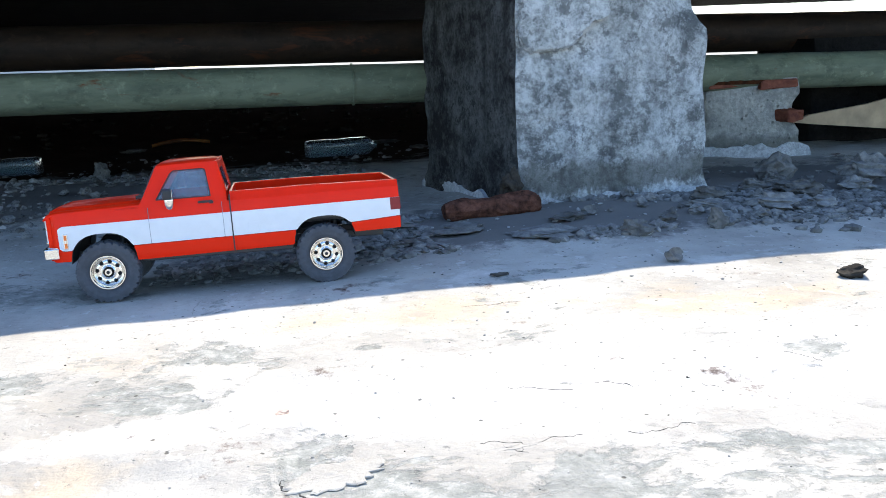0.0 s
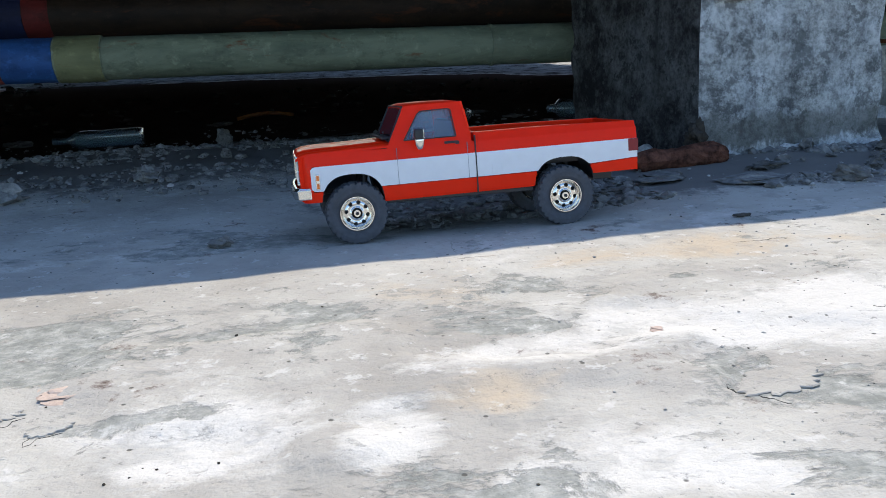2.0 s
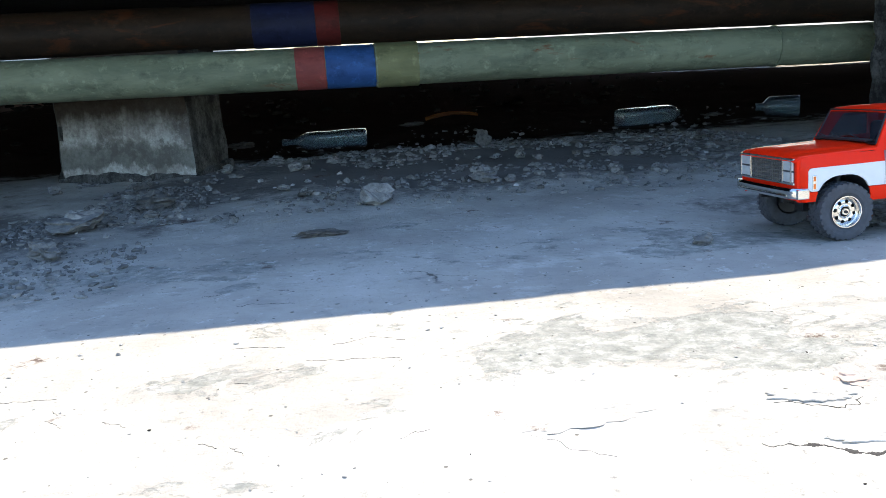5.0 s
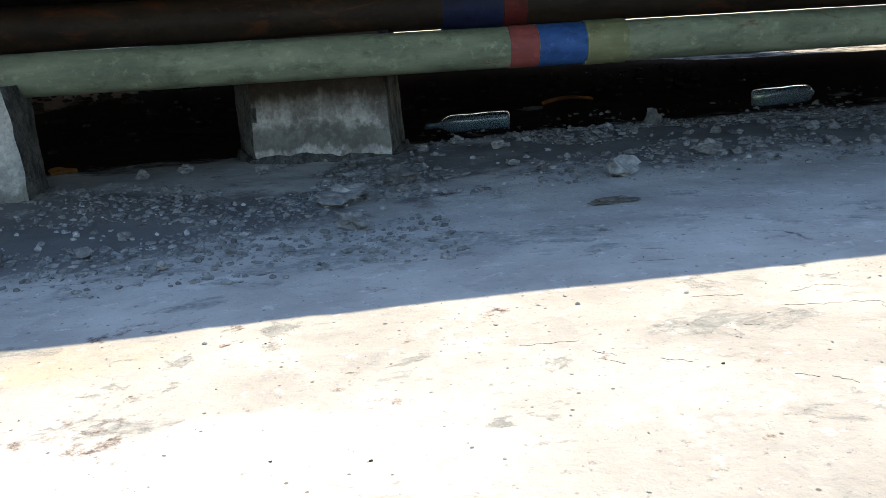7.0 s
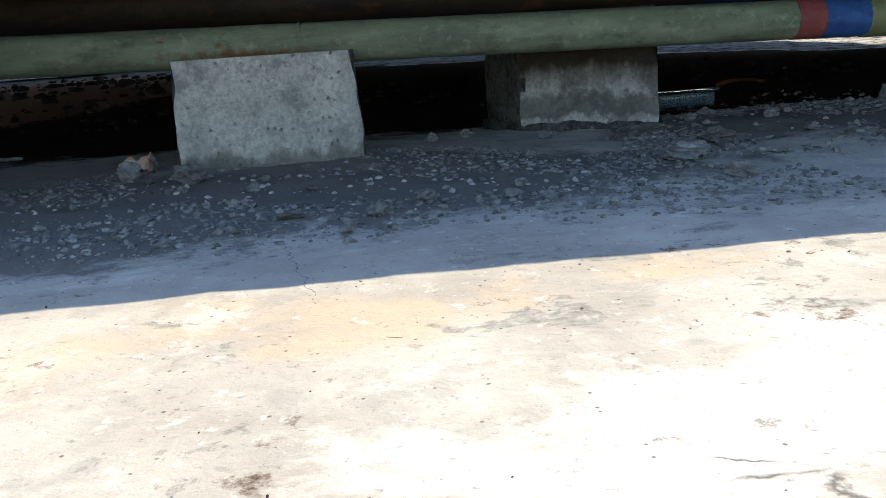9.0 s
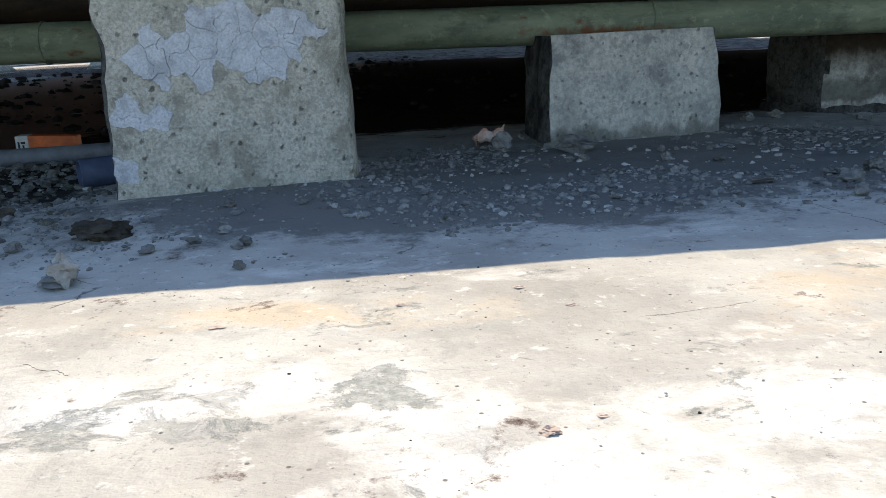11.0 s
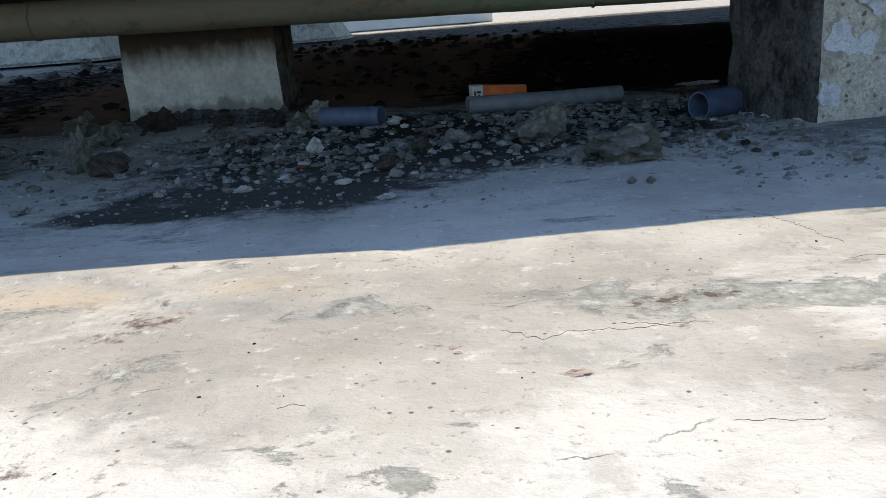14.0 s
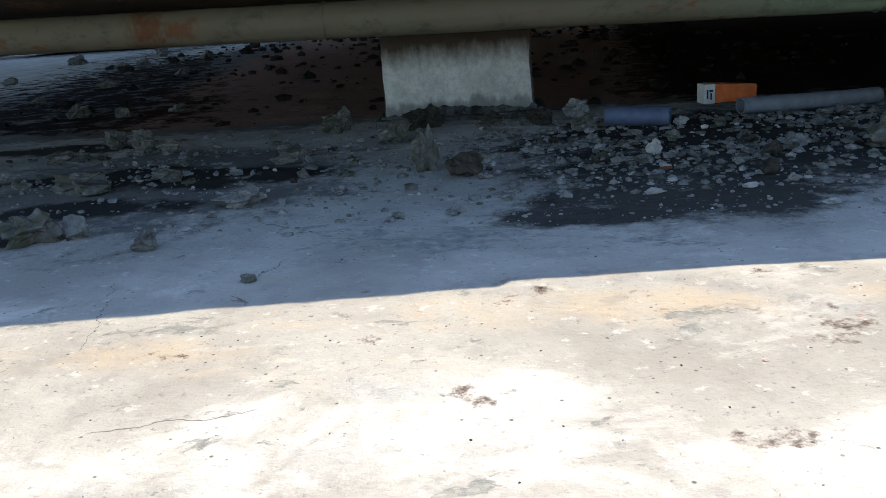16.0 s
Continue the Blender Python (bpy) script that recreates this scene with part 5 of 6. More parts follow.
            if first is None:
                first = [part("tyre", tyre_mesh(0.0475, 0.034), RUBBER, wheel, "knobbly black tyre"), part("rim", rim_mesh(), CHROME, wheel, "chrome eight-hole rim", smooth=True),
                         part("hub", hub_mesh(), CHROME, wheel, smooth=True), part("hub_cap", cap_mesh(), BLACK, wheel), part("lug_nut", nut_mesh(), CHROME, wheel), part("brake_drum", drum_mesh(), BLACK, wheel)]
            else:
                for o in first:
                    c = o.copy()
                    scene.collection.objects.link(c)
                    c.parent = wheel
    return truck


build_truck(pose(-0.1350, 0.1033, -0.0058, -3.0, 0.0, 0.9))


# ---- stones, rubble and litter ----
def stone_mesh(name, seed, sub=3, flat=0.7, jag=1.0, cuts=7):
    """A broken stone: a ball sliced by random planes, roughened; about one unit across, resting on z = 0."""
    rnd = random.Random(seed)
    bm = bmesh.new()
    bmesh.ops.create_icosphere(bm, subdivisions=sub, radius=0.5)
    planes = []
    for _ in range(cuts):
        n = Vector((rnd.uniform(-1, 1), rnd.uniform(-1, 1), rnd.uniform(-0.6, 1))).normalized()
        planes.append((n, rnd.uniform(0.20, 0.40)))
    for v in bm.verts:
        for n, d in planes:
            over = v.co.dot(n) - d
            if over > 0:
                v.co -= n * over * 0.98
        v.co += v.co.normalized() * jag * 0.11 * noise.fractal(v.co * 4.5 + Vector((seed * 3.1, 0, 0)), 0.8, 2.1, 5)
        v.co.z *= flat
    low = min(v.co.z for v in bm.verts)
    size = max(v.co.x for v in bm.verts) - min(v.co.x for v in bm.verts)
    tall = max(v.co.z for v in bm.verts) - low
    for v in bm.verts:
        v.co = Vector((v.co.x / size, v.co.y / size, (v.co.z - low) / tall))
    me = bpy.data.meshes.new(name)
    bm.to_mesh(me)
    bm.free()
    return me


def with_material(me, material, smooth=False):
    c = me.copy()
    c.materials.append(material)
    if smooth:
        c.shade_smooth()
    return c


SHAPES = [stone_mesh("stone", 11 + k, 4 if k < 5 else 3, jag=1.5, cuts=12 + k % 5) for k in range(9)] + [stone_mesh("stone", 47 + k, 4, jag=2.4, cuts=5) for k in range(3)]
KINDS = {key: [with_material(me, mat) for me in SHAPES] for key, mat in (("grey", ROCK), ("pale", ROCK_PALE), ("dark", ROCK_DARK), ("moss", ROCK_MOSS), ("wood", WOOD), ("brick", BRICK), ("pink", ROCK_PINK))}
LABELS = {"grey": "grey broken concrete stone lying on the apron", "pale": "pale chalky stone lying on the apron", "dark": "dark earthy clod lying on the apron",
          "moss": "mossy brown rock half sunk in rubble", "wood": "flat grey flake of old wood on the dirt", "brick": "red brick fragment lying in rubble"}


def stone(x, y, w, h, kind="grey", name="stone", turn=None, sink=0.12, deep=0.8, label="", shape=None):
    rnd = random.Random(int(x * 1000) * 7919 + int(y * 1000))
    k = rnd.randrange(9) if shape is None else shape
    ob = new(name, KINDS[kind][k])
    rz = rnd.uniform(-0.6, 0.6) if turn is None else turn
    hh = h * 1.12
    ob.matrix_world = Matrix.Translation((x, y + w * deep * 0.3, ground_at(x, y) - hh * sink)) @ Matrix.Rotation(rz, 4, "Z") @ Matrix.Diagonal((w, w * deep, hh, 1))
    return tagged(ob, label or LABELS[kind], "stone" if kind in ("grey", "pale", "brick", "pink") else "rock" if kind == "moss" else "clod" if kind == "dark" else "debris", "loose stones")


# by the first pier
for x, y, w, h in ((0.75, -0.075, 0.034, 0.024), (0.92, 0.10, 0.042, 0.042), (1.45, 0.42, 0.075, 0.035), (1.32, 0.56, 0.06, 0.03), (0.13, 0.43, 0.04, 0.02),
                   (-0.34, 0.06, 0.042, 0.020), (-0.44, 1.55, 0.06, 0.058), (-0.15, 1.07, 0.045, 0.028), (-0.57, 0.83, 0.066, 0.044), (-0.85, 0.67, 0.082, 0.050), (-1.01, 0.80, 0.045, 0.024),
                   (-0.95, 0.76, 0.037, 0.018), (1.13, 0.30, 0.05, 0.03), (1.22, 0.22, 0.06, 0.025), (1.05, 0.16, 0.045, 0.02)):
    stone(x, y, w, h)
for x, y, w, h in ((0.22, 0.22, 0.15, 0.020), (0.16, 0.45, 0.12, 0.022), (0.28, 0.47, 0.15, 0.030), (0.46, 0.24, 0.12, 0.016), (0.60, 0.15, 0.13, 0.014), (0.76, 0.10, 0.068, 0.03), (1.11, 0.22, 0.11, 0.035), (1.24, 0.34, 0.11, 0.04), (1.36, 0.60, 0.11, 0.07),
                   (1.53, 0.50, 0.125, 0.075), (0.86, 0.16, 0.06, 0.03), (0.68, 0.24, 0.09, 0.018), (0.98, 0.26, 0.10, 0.016), (0.36, 0.33, 0.09, 0.018), (1.02, 0.33, 0.08, 0.03), (1.18, 0.42, 0.09, 0.03)):
    stone(x, y, w, h, "grey", "slab_fragment", deep=0.55, sink=0.08, label="flat broken piece of concrete on dark dirt")
stone(0.606, 0.378, 0.055, 0.085, "dark", "moss_clump", shape=10, sink=0.0, label="scruffy dark clump of dry moss by the pier")
stone(0.96, -0.235, 0.052, 0.020, "dark", "clod", label="dark clod of dirt and twigs on sunlit concrete")
for x, y, w, h in ((0.21, 0.23, 0.15, 0.013), (0.05, 0.50, 0.08, 0.014), (0.46, -0.055, 0.034, 0.006), (0.06, 0.22, 0.045, 0.007), (-0.98, 0.385, 0.115, 0.013),
                   (0.36, 0.20, 0.10, 0.010), (0.03, 0.205, 0.045, 0.007), (-2.42, 0.33, 0.07, 0.010)):
    stone(x, y, w, h, "wood", "wood_flake", deep=0.32, turn=0.08, sink=0.05)
# between the first pier and the saddles
for x, y, w, h in ((-1.49, 0.39, 0.072, 0.036), (-1.51, 0.65, 0.13, 0.045), (-1.36, 0.80, 0.105, 0.055),
                   (-1.12, 1.49, 0.05, 0.03), (-1.47, 1.19, 0.055, 0.026), (-2.30, 0.16, 0.034, 0.024), (-2.24, 0.30, 0.058, 0.030), (-2.15, 0.39, 0.05, 0.03), (-2.70, 0.80, 0.105, 0.048),
                   (-1.72, 1.25, 0.05, 0.025), (-1.95, 1.35, 0.05, 0.03), (-2.06, 1.30, 0.045, 0.03)):
    stone(x, y, w, h)
stone(-2.52, 0.50, 0.03, 0.014, "pale", label="small yellowish stone on dark dirt")
# sunlit pebbles on the apron
for x, y, w, h in ((-3.000, -0.682, 0.019, 0.013), (-2.950, -0.655, 0.012, 0.008), (-3.124, -0.304, 0.017, 0.008), (-2.918, -0.342, 0.014, 0.008), (-3.338, -0.369, 0.022, 0.007), (-2.972, -0.261, 0.018, 0.010),
                   (-1.66, -0.20, 0.015, 0.006), (-4.938, -0.647, 0.010, 0.005), (-4.465, -0.681, 0.012, 0.006), (-4.788, -0.527, 0.012, 0.005), (-0.450, -0.498, 0.042, 0.014), (0.12, -0.50, 0.016, 0.008)):
    stone(x, y, w, h * 0.55, "pink", "pebble", sink=0.35, label="small pale pebble on sunlit concrete")
stone(-4.812, -0.912, 0.015, 0.0040, "grey", "pebble", sink=0.3, label="small brownish pebble on sunlit concrete")
stone(-4.855, -0.830, 0.012, 0.004, "pink", "pebble", sink=0.3, label="small brownish pebble on sunlit concrete")
stone(-5.645, -0.267, 0.032, 0.014, "moss", "clod", label="small brown clod of earth on shaded concrete")
# by the rendered pier
for x, y, w, h in ((-3.366, -0.102, 0.022, 0.015), (-3.380, 0.021, 0.032, 0.016), (-4.493, 0.569, 0.05, 0.032), (-4.616, 0.240, 0.034, 0.018), (-4.149, 0.031, 0.02, 0.014), (-4.180, 0.040, 0.02, 0.013), (-2.87, 0.92, 0.06, 0.055),
                   (-3.463, 0.040, 0.03, 0.015), (-3.533, 0.008, 0.03, 0.014), (-4.842, 0.585, 0.045, 0.042), (-4.977, 1.332, 0.09, 0.062)):
    stone(x, y, w, h, "pale" if x < -4.7 else "grey")
stone(-3.600, -0.152, 0.048, 0.052, "pale", "stone", sink=0.05, deep=0.7, shape=3, label="upright lump of crumbling grey concrete")
stone(-3.621, -0.137, 0.062, 0.020, "grey")
stone(-3.649, 0.099, 0.11, 0.040, "dark", "clod", shape=2, deep=0.7, turn=0.1, label="dark mossy clod of earth on the apron")
stone(-4.165, 0.225, 0.155, 0.070, "moss", "rock")
stone(-4.296, 0.490, 0.125, 0.095, "moss", "rock", label="pale jagged rock with a dark wet foot")
stone(-4.109, 0.410, 0.09, 0.05, "moss", "rock")
# past the last saddle
stone(-5.415, 0.562, 0.085, 0.120, "moss", "rock", sink=0.08, deep=0.7, shape=4, label="upright pale broken concrete chunk by the saddle")
stone(-5.320, 0.476, 0.105, 0.060, "dark", "rock", label="dark wet rock beside the saddle")
for x, y, w, h in ((-5.777, 1.352, 0.13, 0.09), (-5.552, 1.037, 0.105, 0.08), (-6.384, 1.097, 0.095, 0.08), (-6.280, 1.058, 0.075, 0.05), (-6.574, 1.300, 0.12, 0.065), (-6.101, 0.547, 0.09, 0.04),
                   (-4.978, 1.045, 0.08, 0.06)):
    stone(x, y, w, h, "moss", "rock")
for x, y, w, h in ((-5.260, 1.215, 0.10, 0.05), (-5.106, 1.197, 0.09, 0.06), (-5.47, 1.22, 0.17, 0.085)):
    stone(x, y, w, h, "dark", "rock", label="dark weedy rock at the foot of the block")
for x, y, w, h in ((-5.805, 0.264, 0.12, 0.048), (-5.908, -0.045, 0.055, 0.04), (-5.329, 0.107, 0.035, 0.018), (-5.442, 0.105, 0.028, 0.016), (-6.096, 0.055, 0.07, 0.05)):
    stone(x, y, w, h)
stone(-6.166, 0.003, 0.15, 0.075, "moss", "rock", label="pale and dark broken rock at the edge of the rubble")
for x, y, w, h in ((-9.2, 7.9, 0.2, 0.12), (-10.4, 8.8, 0.25, 0.16), (-8.6, 8.3, 0.2, 0.12), (-9.9, 10.2, 0.3, 0.18), (-7.9, 5.6, 0.14, 0.09), (-5.832, 0.797, 0.12, 0.05), (-6.638, 1.053, 0.15, 0.05), (-6.292, 0.442, 0.19, 0.065), (-7.438, 2.754, 0.13, 0.08), (-7.159, 2.676, 0.09, 0.06), (-8.174, 3.718, 0.12, 0.06), (-8.909, 6.682, 0.18, 0.10),
                   (-6.895, 2.762, 0.10, 0.05), (-8.130, 4.642, 0.20, 0.08), (-9.601, 5.852, 0.16, 0.08)):
    stone(x, y, w, h, "moss", "rock", sink=0.25, label="dark mossy rock lying in deep shade")


# smaller rubble, stone by stone where the camera passes nearest
FIELDS = ((-1.60, 0.30, 0.72, 1.60, 70, 0.016, 0.044), (0.0, 1.05, 0.14, 0.42, 36, 0.014, 0.042), (-3.2, -1.75, 0.16, 0.98, 66, 0.012, 0.036), (-3.95, -3.0, 0.0, 0.42, 24, 0.012, 0.030),
          (-5.3, -3.85, 0.28, 1.25, 70, 0.018, 0.058), (-6.6, -5.45, 0.10, 1.2, 26, 0.016, 0.050))
rnd = random.Random(5)
for x0, x1, y0, y1, n, s0, s1 in FIELDS:
    for _ in range(n):
        x, y = rnd.uniform(x0, x1), y0 + (y1 - y0) * rnd.betavariate(1.6, 1.6)
        w = s0 + (s1 - s0) * rnd.random() ** 2
        kind = rnd.choice(("grey", "grey", "grey", "pale" if x < -3.8 else "grey", "moss", "dark" if x < -3.8 else "grey", "dark" if x < -3.8 else "grey", "dark" if x < -3.8 else "grey"))
        stone(x, y, w, w * rnd.uniform(0.35, 0.7), kind, "rubble_stone", turn=rnd.uniform(0, 6.28), deep=rnd.uniform(0.6, 1.0), shape=5 + rnd.randrange(4), label="small broken stone among the rubble")


def scatter(name, fields, material, label, seed, sub=1):
    """Grit and crumbs too many to count, as one object."""
    rs = np.random.RandomState(seed)
    bm = bmesh.new()
    bmesh.ops.create_icosphere(bm, subdivisions=sub, radius=0.5)
    base = np.array([v.co[:] for v in bm.verts])
    tri = np.array([[v.index for v in f.verts] for f in bm.faces])
    bm.free()
    allv, allf, off = [], [], 0
    for x0, x1, y0, y1, n, s0, s1 in fields:
        px, py = rs.uniform(x0, x1, n), y0 + (y1 - y0) * rs.beta(1.5, 1.5, n)
        keep = fbm(px * 3.1, py * 3.7, seed, 3) > -0.25
        px, py = px[keep], py[keep]
        pz = ground_height(px, py)
        size = s0 + (s1 - s0) * rs.rand(len(px)) ** 2.5
        for x, y, z, s in zip(px, py, pz, size):
            q = base * (1 + rs.uniform(-0.35, 0.35, (len(base), 1)))
            a = rs.uniform(0, 6.28)
            c, d = math.cos(a), math.sin(a)
            q = np.stack([q[:, 0] * c - q[:, 1] * d * 0.7, q[:, 0] * d + q[:, 1] * c * 0.7, q[:, 2] * rs.uniform(0.3, 0.7)], 1) * s
            allv.append(q + (x, y, z + s * 0.08))
            allf.append(tri + off)
            off += len(base)
    ob = from_arrays(name, np.concatenate(allv).tolist(), np.concatenate(allf).tolist(), material, smooth=False)
    tagged(ob, label, "rubble", kind="stuff")


scatter("grey_rubble", ((-1.6, 0.3, 0.70, 1.60, 120, 0.014, 0.036), (-3.2, -1.8, 0.16, 1.0, 150, 0.010, 0.030), (-5.35, -4.4, -0.05, 0.35, 260, 0.004, 0.016), (-5.3, -3.75, 0.18, 1.40, 1900, 0.005, 0.036), (-1.7, 0.40, 0.60, 1.85, 4200, 0.006, 0.032), (-0.1, 1.35, 0.10, 0.50, 3000, 0.004, 0.026), (0.30, 1.5, 0.11, 0.46, 3200, 0.006, 0.034), (-3.3, -1.3, 0.08, 1.2, 6500, 0.004, 0.024), (-4.0, -2.9, -0.08, 0.5, 1100, 0.004, 0.018),
                        (-6.9, -5.3, 0.0, 1.5, 1100, 0.005, 0.032), (0.95, 2.3, 0.02, 1.0, 1100, 0.006, 0.034), (-1.6, 1.0, 1.7, 2.6, 400, 0.008, 0.03)), ROCK, "grey crumbs of broken concrete strewn over dirt", 3)
scatter("pale_rubble", ((-5.1, -3.8, 0.25, 1.3, 220, 0.006, 0.024), (-1.5, 0.3, 0.7, 1.7, 160, 0.006, 0.02), (-3.4, -1.4, 0.1, 1.0, 520, 0.005, 0.022), (-0.1, 1.35, 0.10, 0.50, 160, 0.005, 0.018), (-6.7, -5.4, 0.0, 1.2, 120, 0.006, 0.02)), ROCK_PALE, "pale chalky crumbs scattered through the rubble", 8)
scatter("wet_rubble", ((-5.3, -3.85, 0.28, 1.25, 200, 0.014, 0.05), (-5.3, -3.75, 0.18, 1.40, 1900, 0.005, 0.034), (-6.9, -5.4, 0.3, 1.6, 160, 0.012, 0.05)), ROCK_MOSS, "dark wet rubble strewn over black earth", 21)
scatter("dark_rubble", ((-8.2, -4.0, 1.8, 6.5, 420, 0.015, 0.11), (-4.0, 1.6, 2.7, 6.5, 500, 0.012, 0.08), (-9.5, -3.0, 6.5, 14.0, 400, 0.04, 0.22)), ROCK_BLACK, "black rubble strewn over the dirt under the deck", 22)
scatter("grit", ((-6.6, 1.4, 0.0, 0.6, 900, 0.003, 0.009), (-6.3, 1.4, -0.95, 0.15, 1600, 0.0020, 0.0048), (-6.3, 1.4, -0.25, 0.3, 900, 0.003, 0.008)), ROCK_PALE, "fine pale grit on the concrete apron", 14)
scatter("dark_grit", ((-6.3, 1.4, -0.95, 0.2, 600, 0.0015, 0.0045),), ROCK_DARK, "fine dark specks of dirt on the apron", 15)


# broken flakes of the apron's top layer, with shadowed lips
def flake(x, y, w, d, h, turn, seed):
    n = 72
    bm = bmesh.new()
    outline = []
    for i in range(n):
        a = 2 * math.pi * i / n
        k = 1 + 0.30 * noise.fractal(Vector((math.cos(a) * 2.5 + seed, math.sin(a) * 2.5, 0)), 0.7, 2.2, 6)
        outline.append((math.cos(a) * w / 2 * k, math.sin(a) * d / 2 * k))
    rings = []
    for s, z in ((0.86, -0.004), (0.97, h * 0.35), (1.0, h * 0.75), (0.95, h), (0.6, h * 1.02), (0.2, h * 1.05)):
        rings.append([(px * s, py * s, z + 0.0012 * noise.noise(Vector((px * 40, py * 40, seed)))) for px, py in outline])
    loft(bm, rings)
    ob = part("concrete_flake", bm, APRON)
    ob.matrix_world = Matrix.Translation((x, y, ground_at(x, y) - 0.0015)) @ Matrix.Rotation(turn, 4, "Z") @ Matrix.Rotation(-0.03, 4, "X")
    tagged(ob, "thin broken flake of concrete lifting off the apron", "debris", "concrete flakes")


for k, (x, y, w, d, h, turn) in enumerate(((-0.505, -0.518, 0.085, 0.032, 0.005, -0.2), (-0.435, -0.565, 0.034, 0.020, 0.006, 0.4), (-0.50, -0.606, 0.09, 0.026, 0.004, -0.15), (0.165, -0.645, 0.085, 0.050, 0.006, 0.3), (-0.72, -0.50, 0.13, 0.06, 0.003, 0.2),
                                            (-4.44, -0.55, 0.10, 0.03, 0.003, 0.1), (0.33, -0.63, 0.05, 0.012, 0.003, 0.2))):
    flake(x, y, w, d, h * 0.55, turn, k + 2)


def crack(points, width, seed):
    """A jagged open crack in the apron, choked with dark dirt."""
    bm = bmesh.new()
    line = []
    for (ax, ay), (bx, by) in zip(points, points[1:]):
        n = max(3, int(math.hypot(bx - ax, by - ay) / 0.003))
        for q in range(n):
            line.append((ax + (bx - ax) * q / n, ay + (by - ay) * q / n))
    line.append(points[-1])
    rows = []
    for i, (x, y) in enumerate(line):
        f = i / (len(line) - 1)
        w = 0.5 * width * (0.25 + 0.75 * math.sin(math.pi * f)) * max(0.15, 0.75 + 1.3 * noise.fractal(Vector((i * 0.33, seed, 0)), 0.8, 2.0, 3))
        (ax, ay), (bx, by) = line[max(0, i - 2)], line[min(len(line) - 1, i + 2)]
        run = Vector((bx - ax, by - ay, 0)).normalized()
        off = Vector((-run.y, run.x, 0))
        c = Vector((x, y, 0)) + off * 0.009 * noise.fractal(Vector((i * 0.10, seed, 3)), 0.7, 2.0, 4)
        c.z = ground_at(c.x, c.y) - 0.0012
        rows.append([c - off * w, c + Vector((0, 0, 0.0016)), c + off * w, c - Vector((0, 0, 0.002))])
    loft(bm, rows)
    tagged(part("ground_crack", bm, CRACK), "jagged crack in the concrete filled with dark dirt", "crack", "apron cracks")


FIRST = (((0.296, -0.617), (0.331, -0.625), (0.332, -0.643)), ((0.35, -0.628), (0.39, -0.622)), ((0.433, -0.628), (0.467, -0.632), (0.499, -0.628)), ((0.352, -0.507), (0.415, -0.532)), ((0.434, -0.521), (0.482, -0.54)),
         ((0.541, -0.529), (0.569, -0.555)), ((0.672, -0.499), (0.696, -0.536)), ((-0.781, -0.531), (-0.753, -0.558), (-0.724, -0.591)), ((0.319, -0.624), (0.336, -0.644)), ((-0.451, -0.570), (-0.446, -0.590), (-0.422, -0.575)))
SECOND = (((-1.32, -0.309), (-1.254, -0.318)), ((-1.249, -0.373), (-1.225, -0.392)), ((-4.428, -0.633), (-4.385, -0.655), (-4.329, -0.641), (-4.270, -0.642), (-4.222, -0.634)), ((-4.254, -0.834), (-4.223, -0.839), (-4.190, -0.839)),
          ((-4.306, -0.629), (-4.258, -0.643)), ((-2.416, 0.146), (-2.357, -0.12), (-2.338, -0.224)), ((-5.88, -0.234), (-5.82, -0.444), (-5.8, -0.527)), ((-4.613, -0.787), (-4.591, -0.779)), ((-4.016, -0.459), (-3.954, -0.449)),
          ((-3.523, -0.452), (-3.462, -0.485)), ((-2.251, -0.366), (-2.231, -0.372)), ((-4.07, -0.17), (-4.03, -0.27), (-4.00, -0.40)))
THIRD = (((-1.080, -0.214), (-1.047, -0.215), (-1.015, -0.229)), ((-0.956, -0.234), (-0.905, -0.216), (-0.881, -0.225), (-0.872, -0.242)), ((-0.988, -0.280), (-0.947, -0.286), (-0.904, -0.291), (-0.880, -0.306), (-0.887, -0.329)), ((-1.064, -0.325), (-1.048, -0.334)), ((-1.083, -0.469), (-1.064, -0.481)), ((-1.055, -0.485), (-1.038, -0.504)), ((-1.250, -0.351), (-1.230, -0.372)), ((-1.186, -0.390), (-1.161, -0.411)), ((-1.149, 0.035), (-1.120, 0.039)), ((-1.092, -0.029), (-1.048, -0.025), (-1.012, -0.044)), ((-1.046, 0.047), (-1.010, 0.020)), ((-0.899, -0.508), (-0.884, -0.495), (-0.869, -0.497)))
LIPS = (((-0.546, -0.525), (-0.522, -0.536), (-0.500, -0.549), (-0.478, -0.545), (-0.464, -0.532)), ((-0.595, -0.595), (-0.547, -0.615), (-0.517, -0.634), (-0.496, -0.638), (-0.460, -0.638)),
        ((0.127, -0.626), (0.119, -0.641), (0.120, -0.660), (0.133, -0.676), (0.150, -0.684)))
for k, pts in enumerate(FIRST + SECOND + THIRD):
    crack(pts, 0.0030, k * 1.7)
for k, (pts, width) in enumerate(zip(LIPS, (0.011, 0.024, 0.012))):
    crack(pts, width, 90 + k * 2.1)


